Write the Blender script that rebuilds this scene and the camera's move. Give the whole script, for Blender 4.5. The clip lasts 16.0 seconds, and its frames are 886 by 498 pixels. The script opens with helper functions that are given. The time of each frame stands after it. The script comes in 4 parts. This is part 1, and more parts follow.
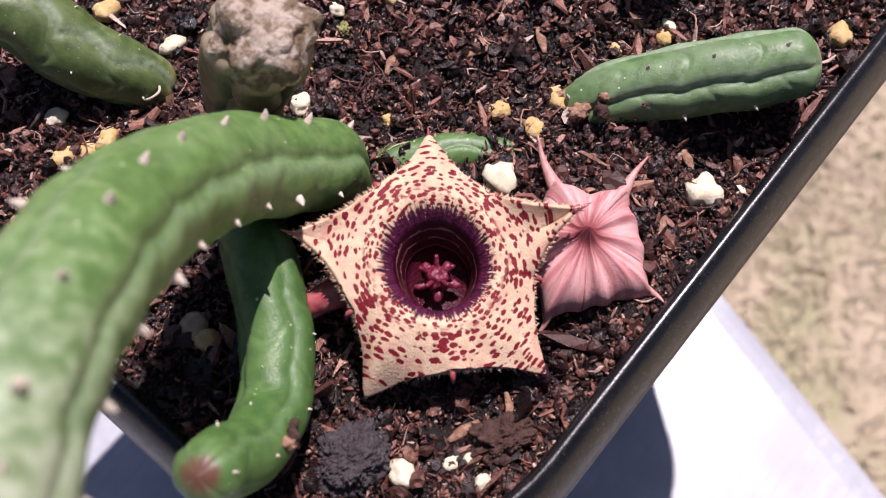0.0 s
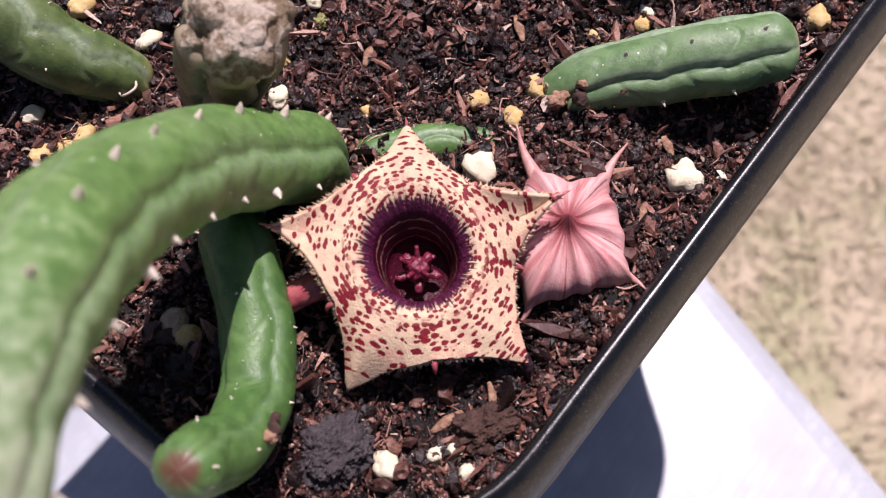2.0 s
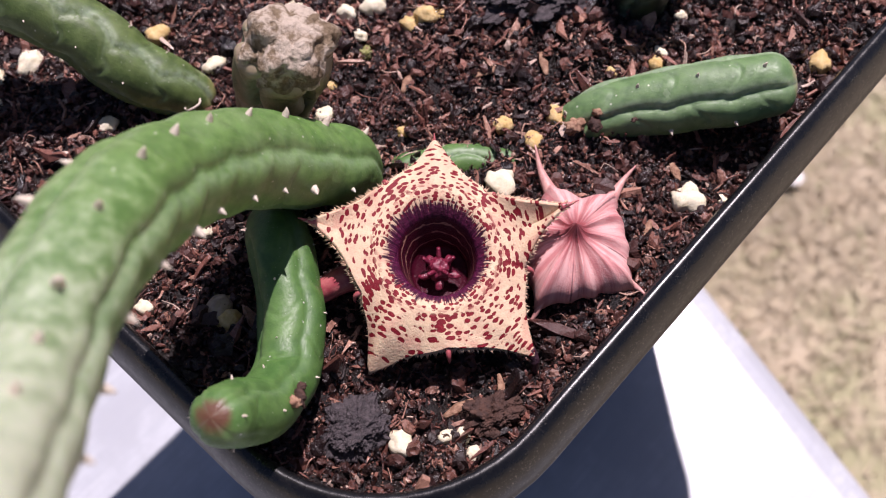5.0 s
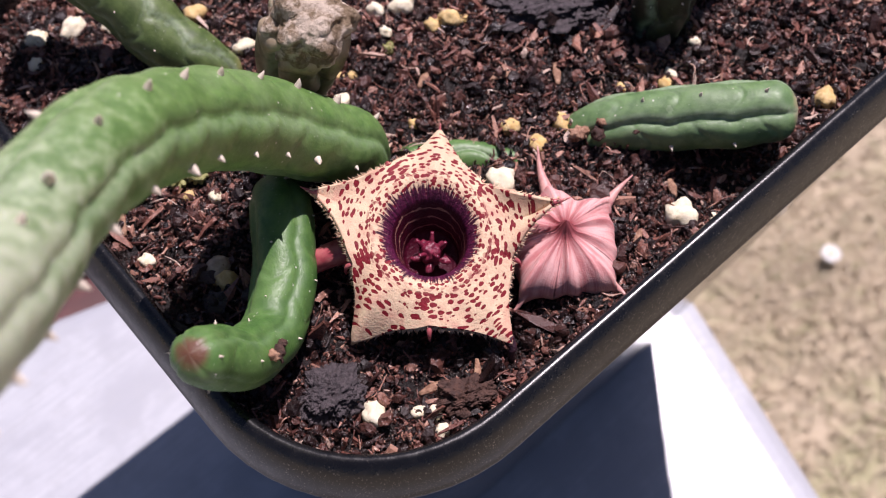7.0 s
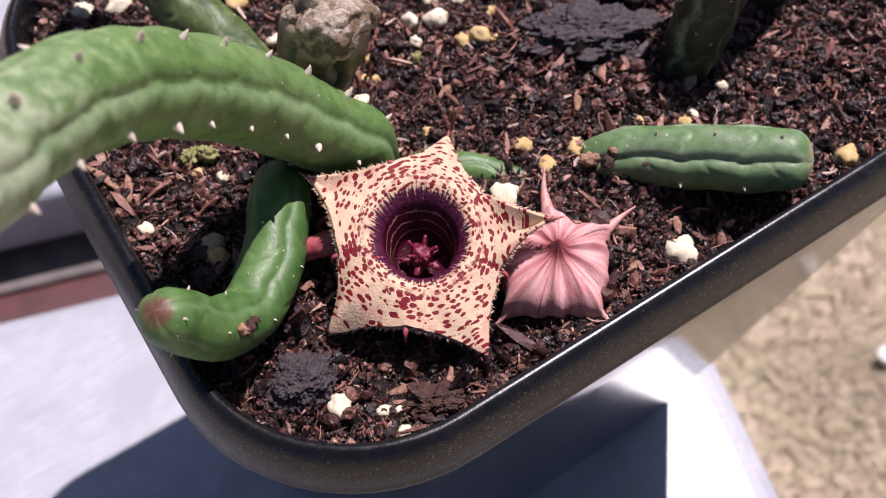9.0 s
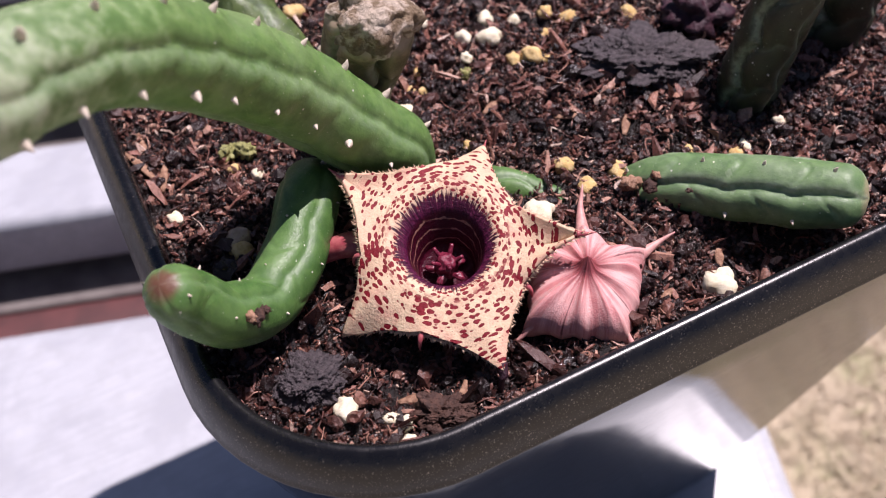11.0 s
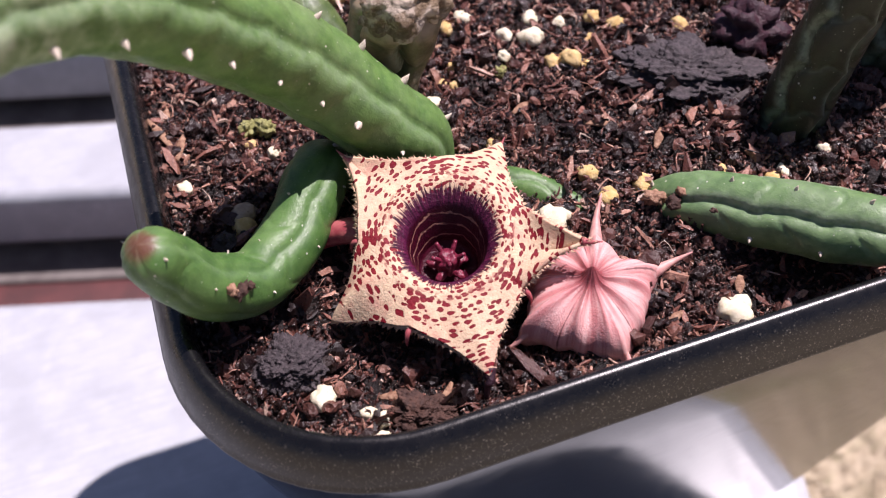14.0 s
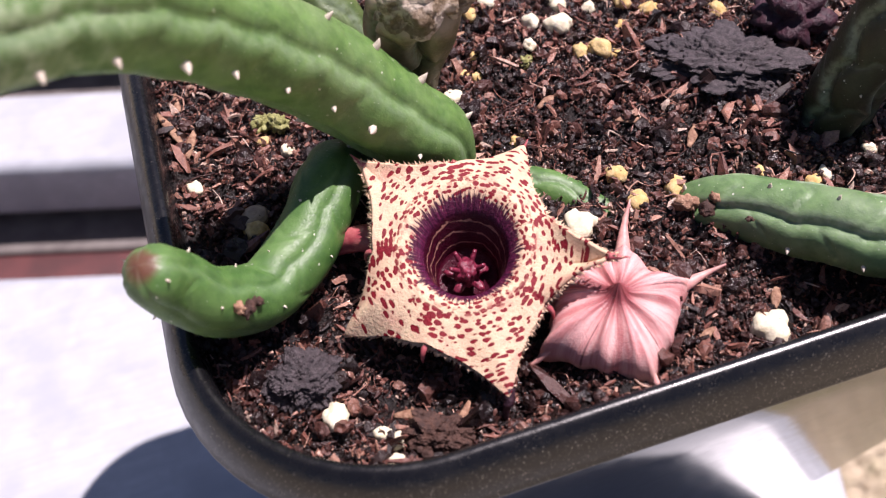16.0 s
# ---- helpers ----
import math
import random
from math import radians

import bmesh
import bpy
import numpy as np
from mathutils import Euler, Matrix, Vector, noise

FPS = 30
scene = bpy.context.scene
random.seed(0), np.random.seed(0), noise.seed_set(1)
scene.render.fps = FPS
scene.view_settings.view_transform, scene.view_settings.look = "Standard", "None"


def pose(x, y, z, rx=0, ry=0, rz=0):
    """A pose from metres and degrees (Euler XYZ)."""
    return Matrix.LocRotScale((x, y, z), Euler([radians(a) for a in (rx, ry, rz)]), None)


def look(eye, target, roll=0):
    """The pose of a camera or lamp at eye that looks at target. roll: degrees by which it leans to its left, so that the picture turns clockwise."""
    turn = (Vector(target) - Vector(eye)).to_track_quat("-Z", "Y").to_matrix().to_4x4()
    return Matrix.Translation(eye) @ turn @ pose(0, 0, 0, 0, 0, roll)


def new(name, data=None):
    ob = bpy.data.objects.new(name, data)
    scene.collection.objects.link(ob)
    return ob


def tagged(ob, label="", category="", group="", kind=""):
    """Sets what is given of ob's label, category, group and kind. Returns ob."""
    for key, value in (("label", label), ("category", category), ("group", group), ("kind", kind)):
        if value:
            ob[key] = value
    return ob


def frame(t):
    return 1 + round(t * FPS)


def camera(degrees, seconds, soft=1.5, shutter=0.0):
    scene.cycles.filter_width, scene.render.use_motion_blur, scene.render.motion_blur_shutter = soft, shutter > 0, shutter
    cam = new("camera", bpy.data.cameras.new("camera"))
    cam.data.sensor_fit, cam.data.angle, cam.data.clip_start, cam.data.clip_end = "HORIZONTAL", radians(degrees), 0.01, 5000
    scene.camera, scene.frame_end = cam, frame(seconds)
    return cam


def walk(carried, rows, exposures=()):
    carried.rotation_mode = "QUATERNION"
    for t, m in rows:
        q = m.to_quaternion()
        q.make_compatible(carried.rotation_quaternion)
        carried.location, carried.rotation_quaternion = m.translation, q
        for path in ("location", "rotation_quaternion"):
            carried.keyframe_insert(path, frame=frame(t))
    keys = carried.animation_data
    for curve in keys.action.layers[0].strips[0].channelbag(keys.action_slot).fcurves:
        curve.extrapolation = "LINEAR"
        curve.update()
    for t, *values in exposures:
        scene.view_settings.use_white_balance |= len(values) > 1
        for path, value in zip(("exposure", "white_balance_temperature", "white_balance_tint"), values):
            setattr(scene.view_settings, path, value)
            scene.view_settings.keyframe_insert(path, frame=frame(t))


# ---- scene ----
cam = camera(48.6, 16.0, soft=1.1)
METRES = 0.08
BASE = pose(0.00403, -0.00465, 0.70395, -67.160, 1.224, -50.292)
ROWS = [
    (0.0, 0.0, 0.0, 0.0, 0.0, 0.0, -0.0),
    (0.5, 0.0059, 0.005, 0.0014, -0.13, -0.22, 0.37),
    (1.0, 0.0106, 0.0078, 0.0035, -0.34, -0.45, 0.69),
    (1.5, 0.0152, 0.0091, 0.0012, -0.49, -0.49, 0.94),
    (2.0, 0.0197, 0.0042, -0.0046, -0.41, -0.39, 1.09),
    (2.5, 0.02, -0.0128, -0.0146, -0.02, -0.13, 1.1),
    (3.0, 0.0232, -0.0403, -0.0262, 0.48, 0.31, 0.99),
    (3.5, 0.0379, -0.0704, -0.0466, 1.25, 1.13, 0.82),
    (4.0, 0.0546, -0.1007, -0.0682, 2.01, 2.05, 0.42),
    (6.5, 0.1451, -0.1989, -0.2227, 4.02, 6.45, -5.98),
    (7.0, 0.1767, -0.1951, -0.241, 4.58, 6.84, -7.66),
    (7.5, 0.2145, -0.1881, -0.2584, 5.21, 7.25, -9.38),
    (8.0, 0.2535, -0.1818, -0.2722, 5.93, 7.59, -11.18),
    (8.5, 0.2864, -0.172, -0.2873, 6.62, 8.28, -13.29),
    (9.0, 0.3155, -0.1622, -0.2968, 7.25, 9.43, -15.53),
    (11.5, 0.4293, -0.0512, -0.364, 11.61, 12.38, -21.97),
    (12.0, 0.4388, -0.034, -0.3673, 11.91, 12.36, -23.1),
    (12.5, 0.4531, -0.018, -0.3673, 12.21, 12.32, -24.27),
    (13.0, 0.486, -0.0029, -0.3585, 13.12, 12.15, -25.5),
    (13.5, 0.5166, 0.0107, -0.3467, 14.0, 12.15, -26.71),
    (14.0, 0.5243, 0.0264, -0.3255, 14.63, 11.91, -27.69),
    (14.5, 0.52, 0.0431, -0.3002, 15.26, 11.31, -28.26),
    (15.0, 0.5156, 0.0596, -0.2755, 16.02, 10.48, -28.45),
    (15.5, 0.4994, 0.0698, -0.249, 16.43, 9.39, -28.45),
    (16.0, 0.4791, 0.0755, -0.2209, 16.68, 8.05, -28.29),
]
LIGHT = [(0.0, 0.0, 6250, 29), (7.0, 0.0, 6250, 29), (9.2, -0.02, 6250, 29), (12.5, 0.16, 6300, 29), (14.5, 0.22, 6300, 29), (16.0, 0.32, 6350, 28)]
walk(cam, [(t, BASE @ pose(METRES * x, METRES * y, METRES * z, 90 + pitch, roll, yaw)) for t, x, y, z, yaw, pitch, roll in ROWS], LIGHT)

# ---- lens, light, exposure ----
cam.data.dof.use_dof = True
cam.data.dof.focus_distance = 0.131
cam.data.dof.aperture_fstop = 27.0

SUN_AZ, SUN_EL = radians(198), radians(65)      # the way the light goes, seen from above; height of the sun
world = bpy.data.worlds.new("sky")
scene.world = world
world.use_nodes = True
wt = world.node_tree
sky = wt.nodes.new("ShaderNodeTexSky")
sky.sky_type, sky.sun_disc = "NISHITA", False
sky.sun_elevation = SUN_EL
sky.sun_rotation = radians(90) - (SUN_AZ + math.pi)
bg = wt.nodes["Background"]
bg.inputs["Strength"].default_value = 0.054
wt.links.new(sky.outputs["Color"], bg.inputs["Color"])
sun = new("sun", bpy.data.lights.new("sun", "SUN"))
sun.data.energy, sun.data.angle, sun.data.color = 6.2, radians(0.53), (1.0, 0.95, 0.88)
sun.matrix_world = look((0, 0, 3), (math.cos(SUN_AZ) * math.cos(SUN_EL), math.sin(SUN_AZ) * math.cos(SUN_EL), 3 - math.sin(SUN_EL)))

# ---- helpers: millimetres from the pot's front corner, height from the pot's rim ----
RIM_Z = 591.6
BENCH_Z = -141.6
GROUND_Z = -RIM_Z
rng = np.random.default_rng(7)


def place(p):
    return Vector((p[0], p[1], p[2] + RIM_Z)) * 0.001


def thing(name, base, label, category, group="", kind=""):
    """An Empty at the base (mm) that parents the parts of one thing."""
    ob = new(name)
    ob.empty_display_size = 0.002
    ob.location = place(base)
    return tagged(ob, label, category, group, kind)


def make_mesh(name, verts, faces, material, smooth=True, origin=(0, 0, 0)):
    me = bpy.data.meshes.new(name)
    v = (np.asarray(verts, float) - np.asarray(origin, float)) * 0.001
    me.from_pydata(v.tolist(), [], [list(f) for f in faces])
    me.validate()
    if smooth:
        me.shade_smooth()
    if material:
        me.materials.append(material)
    return me


def part(name, shape, material, parent, label="", base=(0, 0, 0), smooth=True):
    """A mesh (verts in mm, faces) under its thing, whose base is given."""
    ob = new(name, make_mesh(name, shape[0], shape[1], material, smooth, base))
    ob.parent = parent
    if label:
        ob["label"] = label
    return ob


def whole(name, shape, material, base, label, category, group="", kind="", smooth=True):
    """A thing of one mesh, with its origin at its base."""
    ob = new(name, make_mesh(name, shape[0], shape[1], material, smooth, base))
    ob.location = place(base)
    return tagged(ob, label, category, group, kind)


def grid_faces(rows, cols, wrap=True, start=0):
    f = []
    for i in range(rows - 1):
        for j in range(cols if wrap else cols - 1):
            k = (j + 1) % cols
            f.append((start + i * cols + j, start + i * cols + k, start + (i + 1) * cols + k, start + (i + 1) * cols + j))
    return f


def spline(points, n):
    """Catmull-Rom through the points, resampled to n even steps."""
    p = np.asarray(points, float)
    p = np.vstack([2 * p[0] - p[1], p, 2 * p[-1] - p[-2]])
    out = []
    for i in range(1, len(p) - 2):
        a, b, c, d = p[i - 1:i + 3]
        for s in np.linspace(0, 1, 24, endpoint=False):
            out.append(0.5 * (2 * b + (c - a) * s + (2 * a - 5 * b + 4 * c - d) * s * s + (3 * b - a - 3 * c + d) * s ** 3))
    out.append(p[-2])
    out = np.array(out)
    length = np.concatenate([[0], np.cumsum(np.linalg.norm(np.diff(out, axis=0), axis=1))])
    at = np.linspace(0, length[-1], n)
    return np.stack([np.interp(at, length, out[:, k]) for k in range(3)], 1), at


def frames(c, up=(0, 0, 1)):
    """Two cross directions along a line, carried without twist."""
    t = np.gradient(c, axis=0)
    t /= np.linalg.norm(t, axis=1)[:, None]
    u = np.cross(t[0], up)
    if np.linalg.norm(u) < 1e-3:
        u = np.cross(t[0], (1, 0, 0))
    u /= np.linalg.norm(u)
    us, vs = [], []
    for k in range(len(c)):
        u = u - t[k] * (u @ t[k])
        u /= np.linalg.norm(u)
        us.append(u)
        vs.append(np.cross(t[k], u))
    return t, np.array(us), np.array(vs)


def tube(points, radii, n=24, sides=8, up=(0, 0, 1)):
    """A tapered round bar along a line; radii at even steps."""
    c, _ = spline(points, n)
    _, u, v = frames(c, up)
    r = np.interp(np.linspace(0, 1, n), np.linspace(0, 1, len(radii)), radii)
    a = np.linspace(0, 2 * np.pi, sides, endpoint=False)
    ring = c[:, None] + r[:, None, None] * (np.cos(a)[None, :, None] * u[:, None] + np.sin(a)[None, :, None] * v[:, None])
    verts = ring.reshape(-1, 3)
    faces = grid_faces(n, sides)
    faces += [tuple(range(sides))[::-1], tuple(range((n - 1) * sides, n * sides))]
    return verts, faces


def join(shapes):
    verts, faces, k = [], [], 0
    for v, f in shapes:
        verts.append(np.asarray(v, float))
        faces += [tuple(i + k for i in q) for q in f]
        k += len(v)
    return np.vstack(verts), faces


def box(lo, hi, bevel=1.0):
    """A box with softened edges, as verts and faces."""
    bm = bmesh.new()
    bmesh.ops.create_cube(bm, size=1)
    for v in bm.verts:
        v.co = Vector([lo[k] + (v.co[k] + 0.5) * (hi[k] - lo[k]) for k in range(3)])
    if bevel:
        bmesh.ops.bevel(bm, geom=bm.edges[:], offset=bevel, segments=4, profile=0.5, affect="EDGES")
    bm.verts.index_update()
    out = np.array([v.co[:] for v in bm.verts]), [tuple(v.index for v in f.verts) for f in bm.faces]
    bm.free()
    return out


def lump(centre, size, seed, rough=0.25, detail=3, freq=1.6, turn=0.0, grit=0.0):
    """An uneven stone: a ball pushed in and out by noise."""
    bm = bmesh.new()
    bmesh.ops.create_icosphere(bm, subdivisions=detail, radius=1)
    off = Vector((seed * 3.17, seed * 1.31, seed * 0.77))
    verts = []
    ca, sa = math.cos(turn), math.sin(turn)
    for v in bm.verts:
        d = v.co.normalized()
        k = 1 + rough * noise.noise(d * freq + off) * 1.6 + rough * 0.5 * noise.noise(d * freq * 2.7 + off) + rough * 0.25 * noise.noise(d * freq * 6 + off) + grit * (noise.noise(d * 11 + off) + 0.7 * noise.noise(d * 23 + off))
        q = d * k
        x, y, z = q.x * size[0], q.y * size[1], q.z * size[2]
        verts.append((centre[0] + ca * x - sa * y, centre[1] + sa * x + ca * y, centre[2] + z))
    faces = [tuple(v.index for v in f.verts) for f in bm.faces]
    bm.free()
    return np.array(verts), faces


# ---- materials ----
class Nodes:
    """Short words for building a node material."""

    def __init__(self, name, scale=1000.0):
        self.m = bpy.data.materials.new(name)
        self.m.use_nodes = True
        self.t = self.m.node_tree
        self.b = self.t.nodes["Principled BSDF"]
        co = self.t.nodes.new("ShaderNodeTexCoord")
        self.mm = self.vec("MULTIPLY", co.outputs["Object"], (scale, scale, scale))
        self.uv = co.outputs["UV"]

    def set(self, sock, value):
        if isinstance(value, bpy.types.NodeSocket):
            self.t.links.new(value, sock)
        else:
            sock.default_value = value

    def vec(self, op, a, b):
        n = self.t.nodes.new("ShaderNodeVectorMath")
        n.operation = op
        self.set(n.inputs[0], a)
        self.set(n.inputs[1], b)
        return n.outputs[0]

    def math(self, op, a, b=0.5, c=0.5):
        n = self.t.nodes.new("ShaderNodeMath")
        n.operation = op
        for k, x in enumerate((a, b, c)):
            self.set(n.inputs[k], x)
        return n.outputs[0]

    def noise(self, scale, detail=4.0, rough=0.55, vector=None, distortion=0.0):
        n = self.t.nodes.new("ShaderNodeTexNoise")
        self.t.links.new(vector or self.mm, n.inputs["Vector"])
        n.inputs["Scale"].default_value, n.inputs["Detail"].default_value = scale, detail
        n.inputs["Roughness"].default_value, n.inputs["Distortion"].default_value = rough, distortion
        return n.outputs["Fac"]

    def voronoi(self, scale, vector=None, feature="F1", rand=1.0, out="Distance"):
        n = self.t.nodes.new("ShaderNodeTexVoronoi")
        n.feature = feature
        self.t.links.new(vector or self.mm, n.inputs["Vector"])
        n.inputs["Scale"].default_value, n.inputs["Randomness"].default_value = scale, rand
        return n.outputs[out]

    def ramp(self, fac, stops):
        n = self.t.nodes.new("ShaderNodeValToRGB")
        el = n.color_ramp.elements
        while len(el) < len(stops):
            el.new(0.5)
        for e, (p, c) in zip(el, stops):
            e.position, e.color = p, (*c, 1) if len(c) == 3 else c
        self.t.links.new(fac, n.inputs["Fac"])
        return n.outputs["Color"]

    def map(self, x, a, b, c=0.0, d=1.0):
        n = self.t.nodes.new("ShaderNodeMapRange")
        n.interpolation_type = "SMOOTHSTEP"
        for k, v in enumerate((x, a, b, c, d)):
            self.set(n.inputs[k], v)
        return n.outputs[0]

    def mix(self, fac, a, b, mode="MIX"):
        n = self.t.nodes.new("ShaderNodeMix")
        n.data_type, n.blend_type = "RGBA", mode
        self.set(n.inputs[0], fac)
        self.set(n.inputs[6], a if isinstance(a, bpy.types.NodeSocket) else (*a, 1))
        self.set(n.inputs[7], b if isinstance(b, bpy.types.NodeSocket) else (*b, 1))
        return n.outputs[2]

    def info(self, node, out):
        return self.t.nodes.new(node).outputs[out]

    def bump(self, height, strength=0.3, distance=0.0002):
        n = self.t.nodes.new("ShaderNodeBump")
        n.inputs["Strength"].default_value, n.inputs["Distance"].default_value = strength, distance
        self.t.links.new(height, n.inputs["Height"])
        self.t.links.new(n.outputs[0], self.b.inputs["Normal"])

    def out(self, color=None, rough=0.5, **more):
        if color is not None:
            self.set(self.b.inputs["Base Color"], color if isinstance(color, bpy.types.NodeSocket) else (*color, 1))
        self.set(self.b.inputs["Roughness"], rough)
        for k, v in more.items():
            self.set(self.b.inputs[k.replace("_", " ")], v)
        return self.m


def soil_material():
    n = Nodes("wet_soil")
    a, f = n.noise(0.35, 5), n.noise(2.2, 6, 0.7)
    c = n.ramp(f, [(0.3, (0.004, 0.003, 0.003)), (0.52, (0.012, 0.007, 0.006)), (0.72, (0.036, 0.018, 0.014))])
    c = n.mix(n.map(a, 0.45, 0.7), c, (0.009, 0.006, 0.007))
    n.bump(f, 0.9, 0.0006)
    return n.out(c, n.map(a, 0.3, 0.7, 0.28, 0.6))


CHIP_TONES = [(0.0, (0.009, 0.005, 0.005)), (0.27, (0.030, 0.012, 0.011)), (0.45, (0.11, 0.041, 0.033)), (0.70, (0.26, 0.108, 0.080)), (0.90, (0.46, 0.25, 0.18)), (0.99, (0.66, 0.50, 0.41))]


def chip_material(name="bark_chips", tones=CHIP_TONES):
    n = Nodes(name)
    r = n.info("ShaderNodeNewGeometry", "Random Per Island")
    c = n.ramp(r, tones)
    g = n.noise(3.0, 4, 0.7)
    c = n.mix(n.map(g, 0.4, 0.75, 0.0, 0.6), c, (0.012, 0.007, 0.007))
    n.bump(g, 0.6, 0.0003)
    return n.out(c, n.map(n.noise(0.8), 0.3, 0.7, 0.16, 0.5))


def stem_material(name, dark, light, pale, tip=None):
    n = Nodes(name)
    big, mid, fine = n.noise(0.12, 3), n.noise(0.55, 4), n.noise(3.5, 4, 0.6)
    c = n.mix(n.map(mid, 0.3, 0.7), dark, light)
    c = n.mix(n.map(big, 0.45, 0.75, 0.0, 0.4), c, pale)
    ridge = n.info("ShaderNodeNewGeometry", "Pointiness")
    c = n.mix(n.map(ridge, 0.50, 0.56, 0.0, 0.45), c, pale)
    speck = n.voronoi(1.1)
    c = n.mix(n.map(speck, 0.10, 0.05, 0.0, 0.5), c, (0.55, 0.6, 0.45))
    c = n.mix(n.math('MULTIPLY', n.map(n.voronoi(0.42), 0.075, 0.045), 0.8), c, (0.66, 0.66, 0.56))
    c = n.mix(n.map(n.noise(1.3, 6, 0.7), 0.62, 0.74, 0.0, 0.4), c, dark)
    if tip:
        mask = n.t.nodes.new("ShaderNodeAttribute")
        mask.attribute_name = "tip"
        c = n.mix(n.map(n.math("MULTIPLY_ADD", n.math("SUBTRACT", mid, 0.5), 0.6, mask.outputs["Fac"]), 0.42, 0.9), c, tip)
    wax = n.t.nodes.new("ShaderNodeAttribute")
    wax.attribute_name = "wax"
    c = n.mix(n.math("MULTIPLY", wax.outputs["Fac"], n.map(n.noise(0.9, 4), 0.3, 0.6, 0.25, 0.8)), c, (0.34, 0.43, 0.30))
    n.bump(n.math("ADD", fine, n.math("MULTIPLY", mid, 1.5)), 0.22, 0.0003)
    return n.out(c, n.map(fine, 0.3, 0.7, 0.38, 0.58), Subsurface_Weight=0.12, Subsurface_Radius=(0.0008, 0.0014, 0.0004), Subsurface_Scale=1.0)


def corolla_material():
    """Cream star with dark red dashes, a purple ring and a ringed maroon throat. UV: turn in mm at a radius of 8 mm, and radius in mm."""
    n = Nodes("spotted_corolla")
    sep = n.t.nodes.new("ShaderNodeSeparateXYZ")
    n.t.links.new(n.uv, sep.inputs[0])
    u, v = sep.outputs[0], sep.outputs[1]
    wob, wob2 = n.noise(0.45, 2), n.noise(0.6, 2, vector=n.vec("ADD", n.mm, (31.0, 7.0, 3.0)))

    def cells(across, along, wander, shake):
        com = n.t.nodes.new("ShaderNodeCombineXYZ")
        n.set(com.inputs[0], n.math("MULTIPLY_ADD", wob2, wander, n.math("MULTIPLY", u, across)))
        n.set(com.inputs[1], n.math("MULTIPLY_ADD", wob, wander, n.math("MULTIPLY", v, along)))
        d = n.voronoi(1.0, com.outputs[0], rand=0.72)
        return n.math("MULTIPLY_ADD", n.math("SUBTRACT", n.noise(2.0, 3), 0.5), shake, d)

    cleft = n.t.nodes.new("ShaderNodeAttribute")
    cleft.attribute_name = "cleft"
    big = n.math("SUBTRACT", cells(1.15, 1.72, 0.9, 0.30), n.math("MULTIPLY_ADD", cleft.outputs["Fac"], 0.20, n.map(v, 15.0, 8.5, -0.02, 0.05)))
    fine = cells(1.15, 2.6, 0.9, 0.25)
    inner = n.map(v, 7.6, 6.6)
    spots = n.math("MAXIMUM", n.math("MULTIPLY", n.map(big, 0.42, 0.365), n.math("SUBTRACT", 1.0, inner)), n.math("MULTIPLY", n.map(fine, 0.50, 0.43), n.map(v, 8.2, 7.2)))
    cream = n.mix(n.map(n.noise(0.5, 4), 0.3, 0.7), (0.72, 0.54, 0.36), (0.63, 0.44, 0.30))
    c = n.mix(n.map(n.noise(0.4), 0.46, 0.72, 0.0, 0.55), cream, (0.54, 0.23, 0.18))
    c = n.mix(n.map(n.noise(5.0, 3), 0.55, 0.75, 0.0, 0.35), c, (0.44, 0.22, 0.14))
    c = n.mix(n.math("MULTIPLY", n.map(n.voronoi(1.3), 0.13, 0.08), 0.7), c, (0.13, 0.025, 0.02))
    c = n.mix(spots, c, n.mix(n.noise(1.2), (0.27, 0.008, 0.020), (0.10, 0.006, 0.010)))
    streak = n.t.nodes.new("ShaderNodeCombineXYZ")
    n.set(streak.inputs[0], n.math("MULTIPLY", u, 2.1))
    n.set(streak.inputs[1], n.math("MULTIPLY", v, 0.35))
    ray = n.noise(1.0, 3, 0.7, streak.outputs[0])
    edge = n.math("MULTIPLY_ADD", ray, -4.2, v)
    ring = n.map(edge, 4.25, 3.7)
    c = n.mix(ring, c, n.mix(n.map(ray, 0.35, 0.65), (0.11, 0.012, 0.050), (0.028, 0.002, 0.014)))
    wv = n.math("MULTIPLY_ADD", n.noise(0.55, 2), 1.3, v)
    saw = n.math("FRACT", n.math("MULTIPLY", wv, 0.78))
    line = n.math("MULTIPLY", n.map(saw, 0.40, 0.47), n.map(saw, 0.62, 0.55))
    throat = n.mix(n.math("MULTIPLY", line, n.map(n.noise(0.9, 3), 0.35, 0.5, 0.25, 0.85)), n.mix(n.noise(1.1), (0.060, 0.003, 0.014), (0.024, 0.002, 0.008)), (0.40, 0.20, 0.15))
    c = n.mix(n.map(n.math("MULTIPLY_ADD", ray, 0.8, v), 5.3, 4.8), c, throat)
    c = n.mix(n.map(v, 0.9, 0.2), c, (0.05, 0.003, 0.012))
    n.bump(n.math("SUBTRACT", n.noise(3.0, 4), n.math("MULTIPLY", spots, 0.25)), 0.55, 0.0003)
    return n.out(c, n.map(v, 4.0, 6.5, 0.36, 0.6), Specular_IOR_Level=0.3, Subsurface_Weight=0.1, Subsurface_Radius=(0.0012, 0.0005, 0.0004), Subsurface_Scale=1.0)


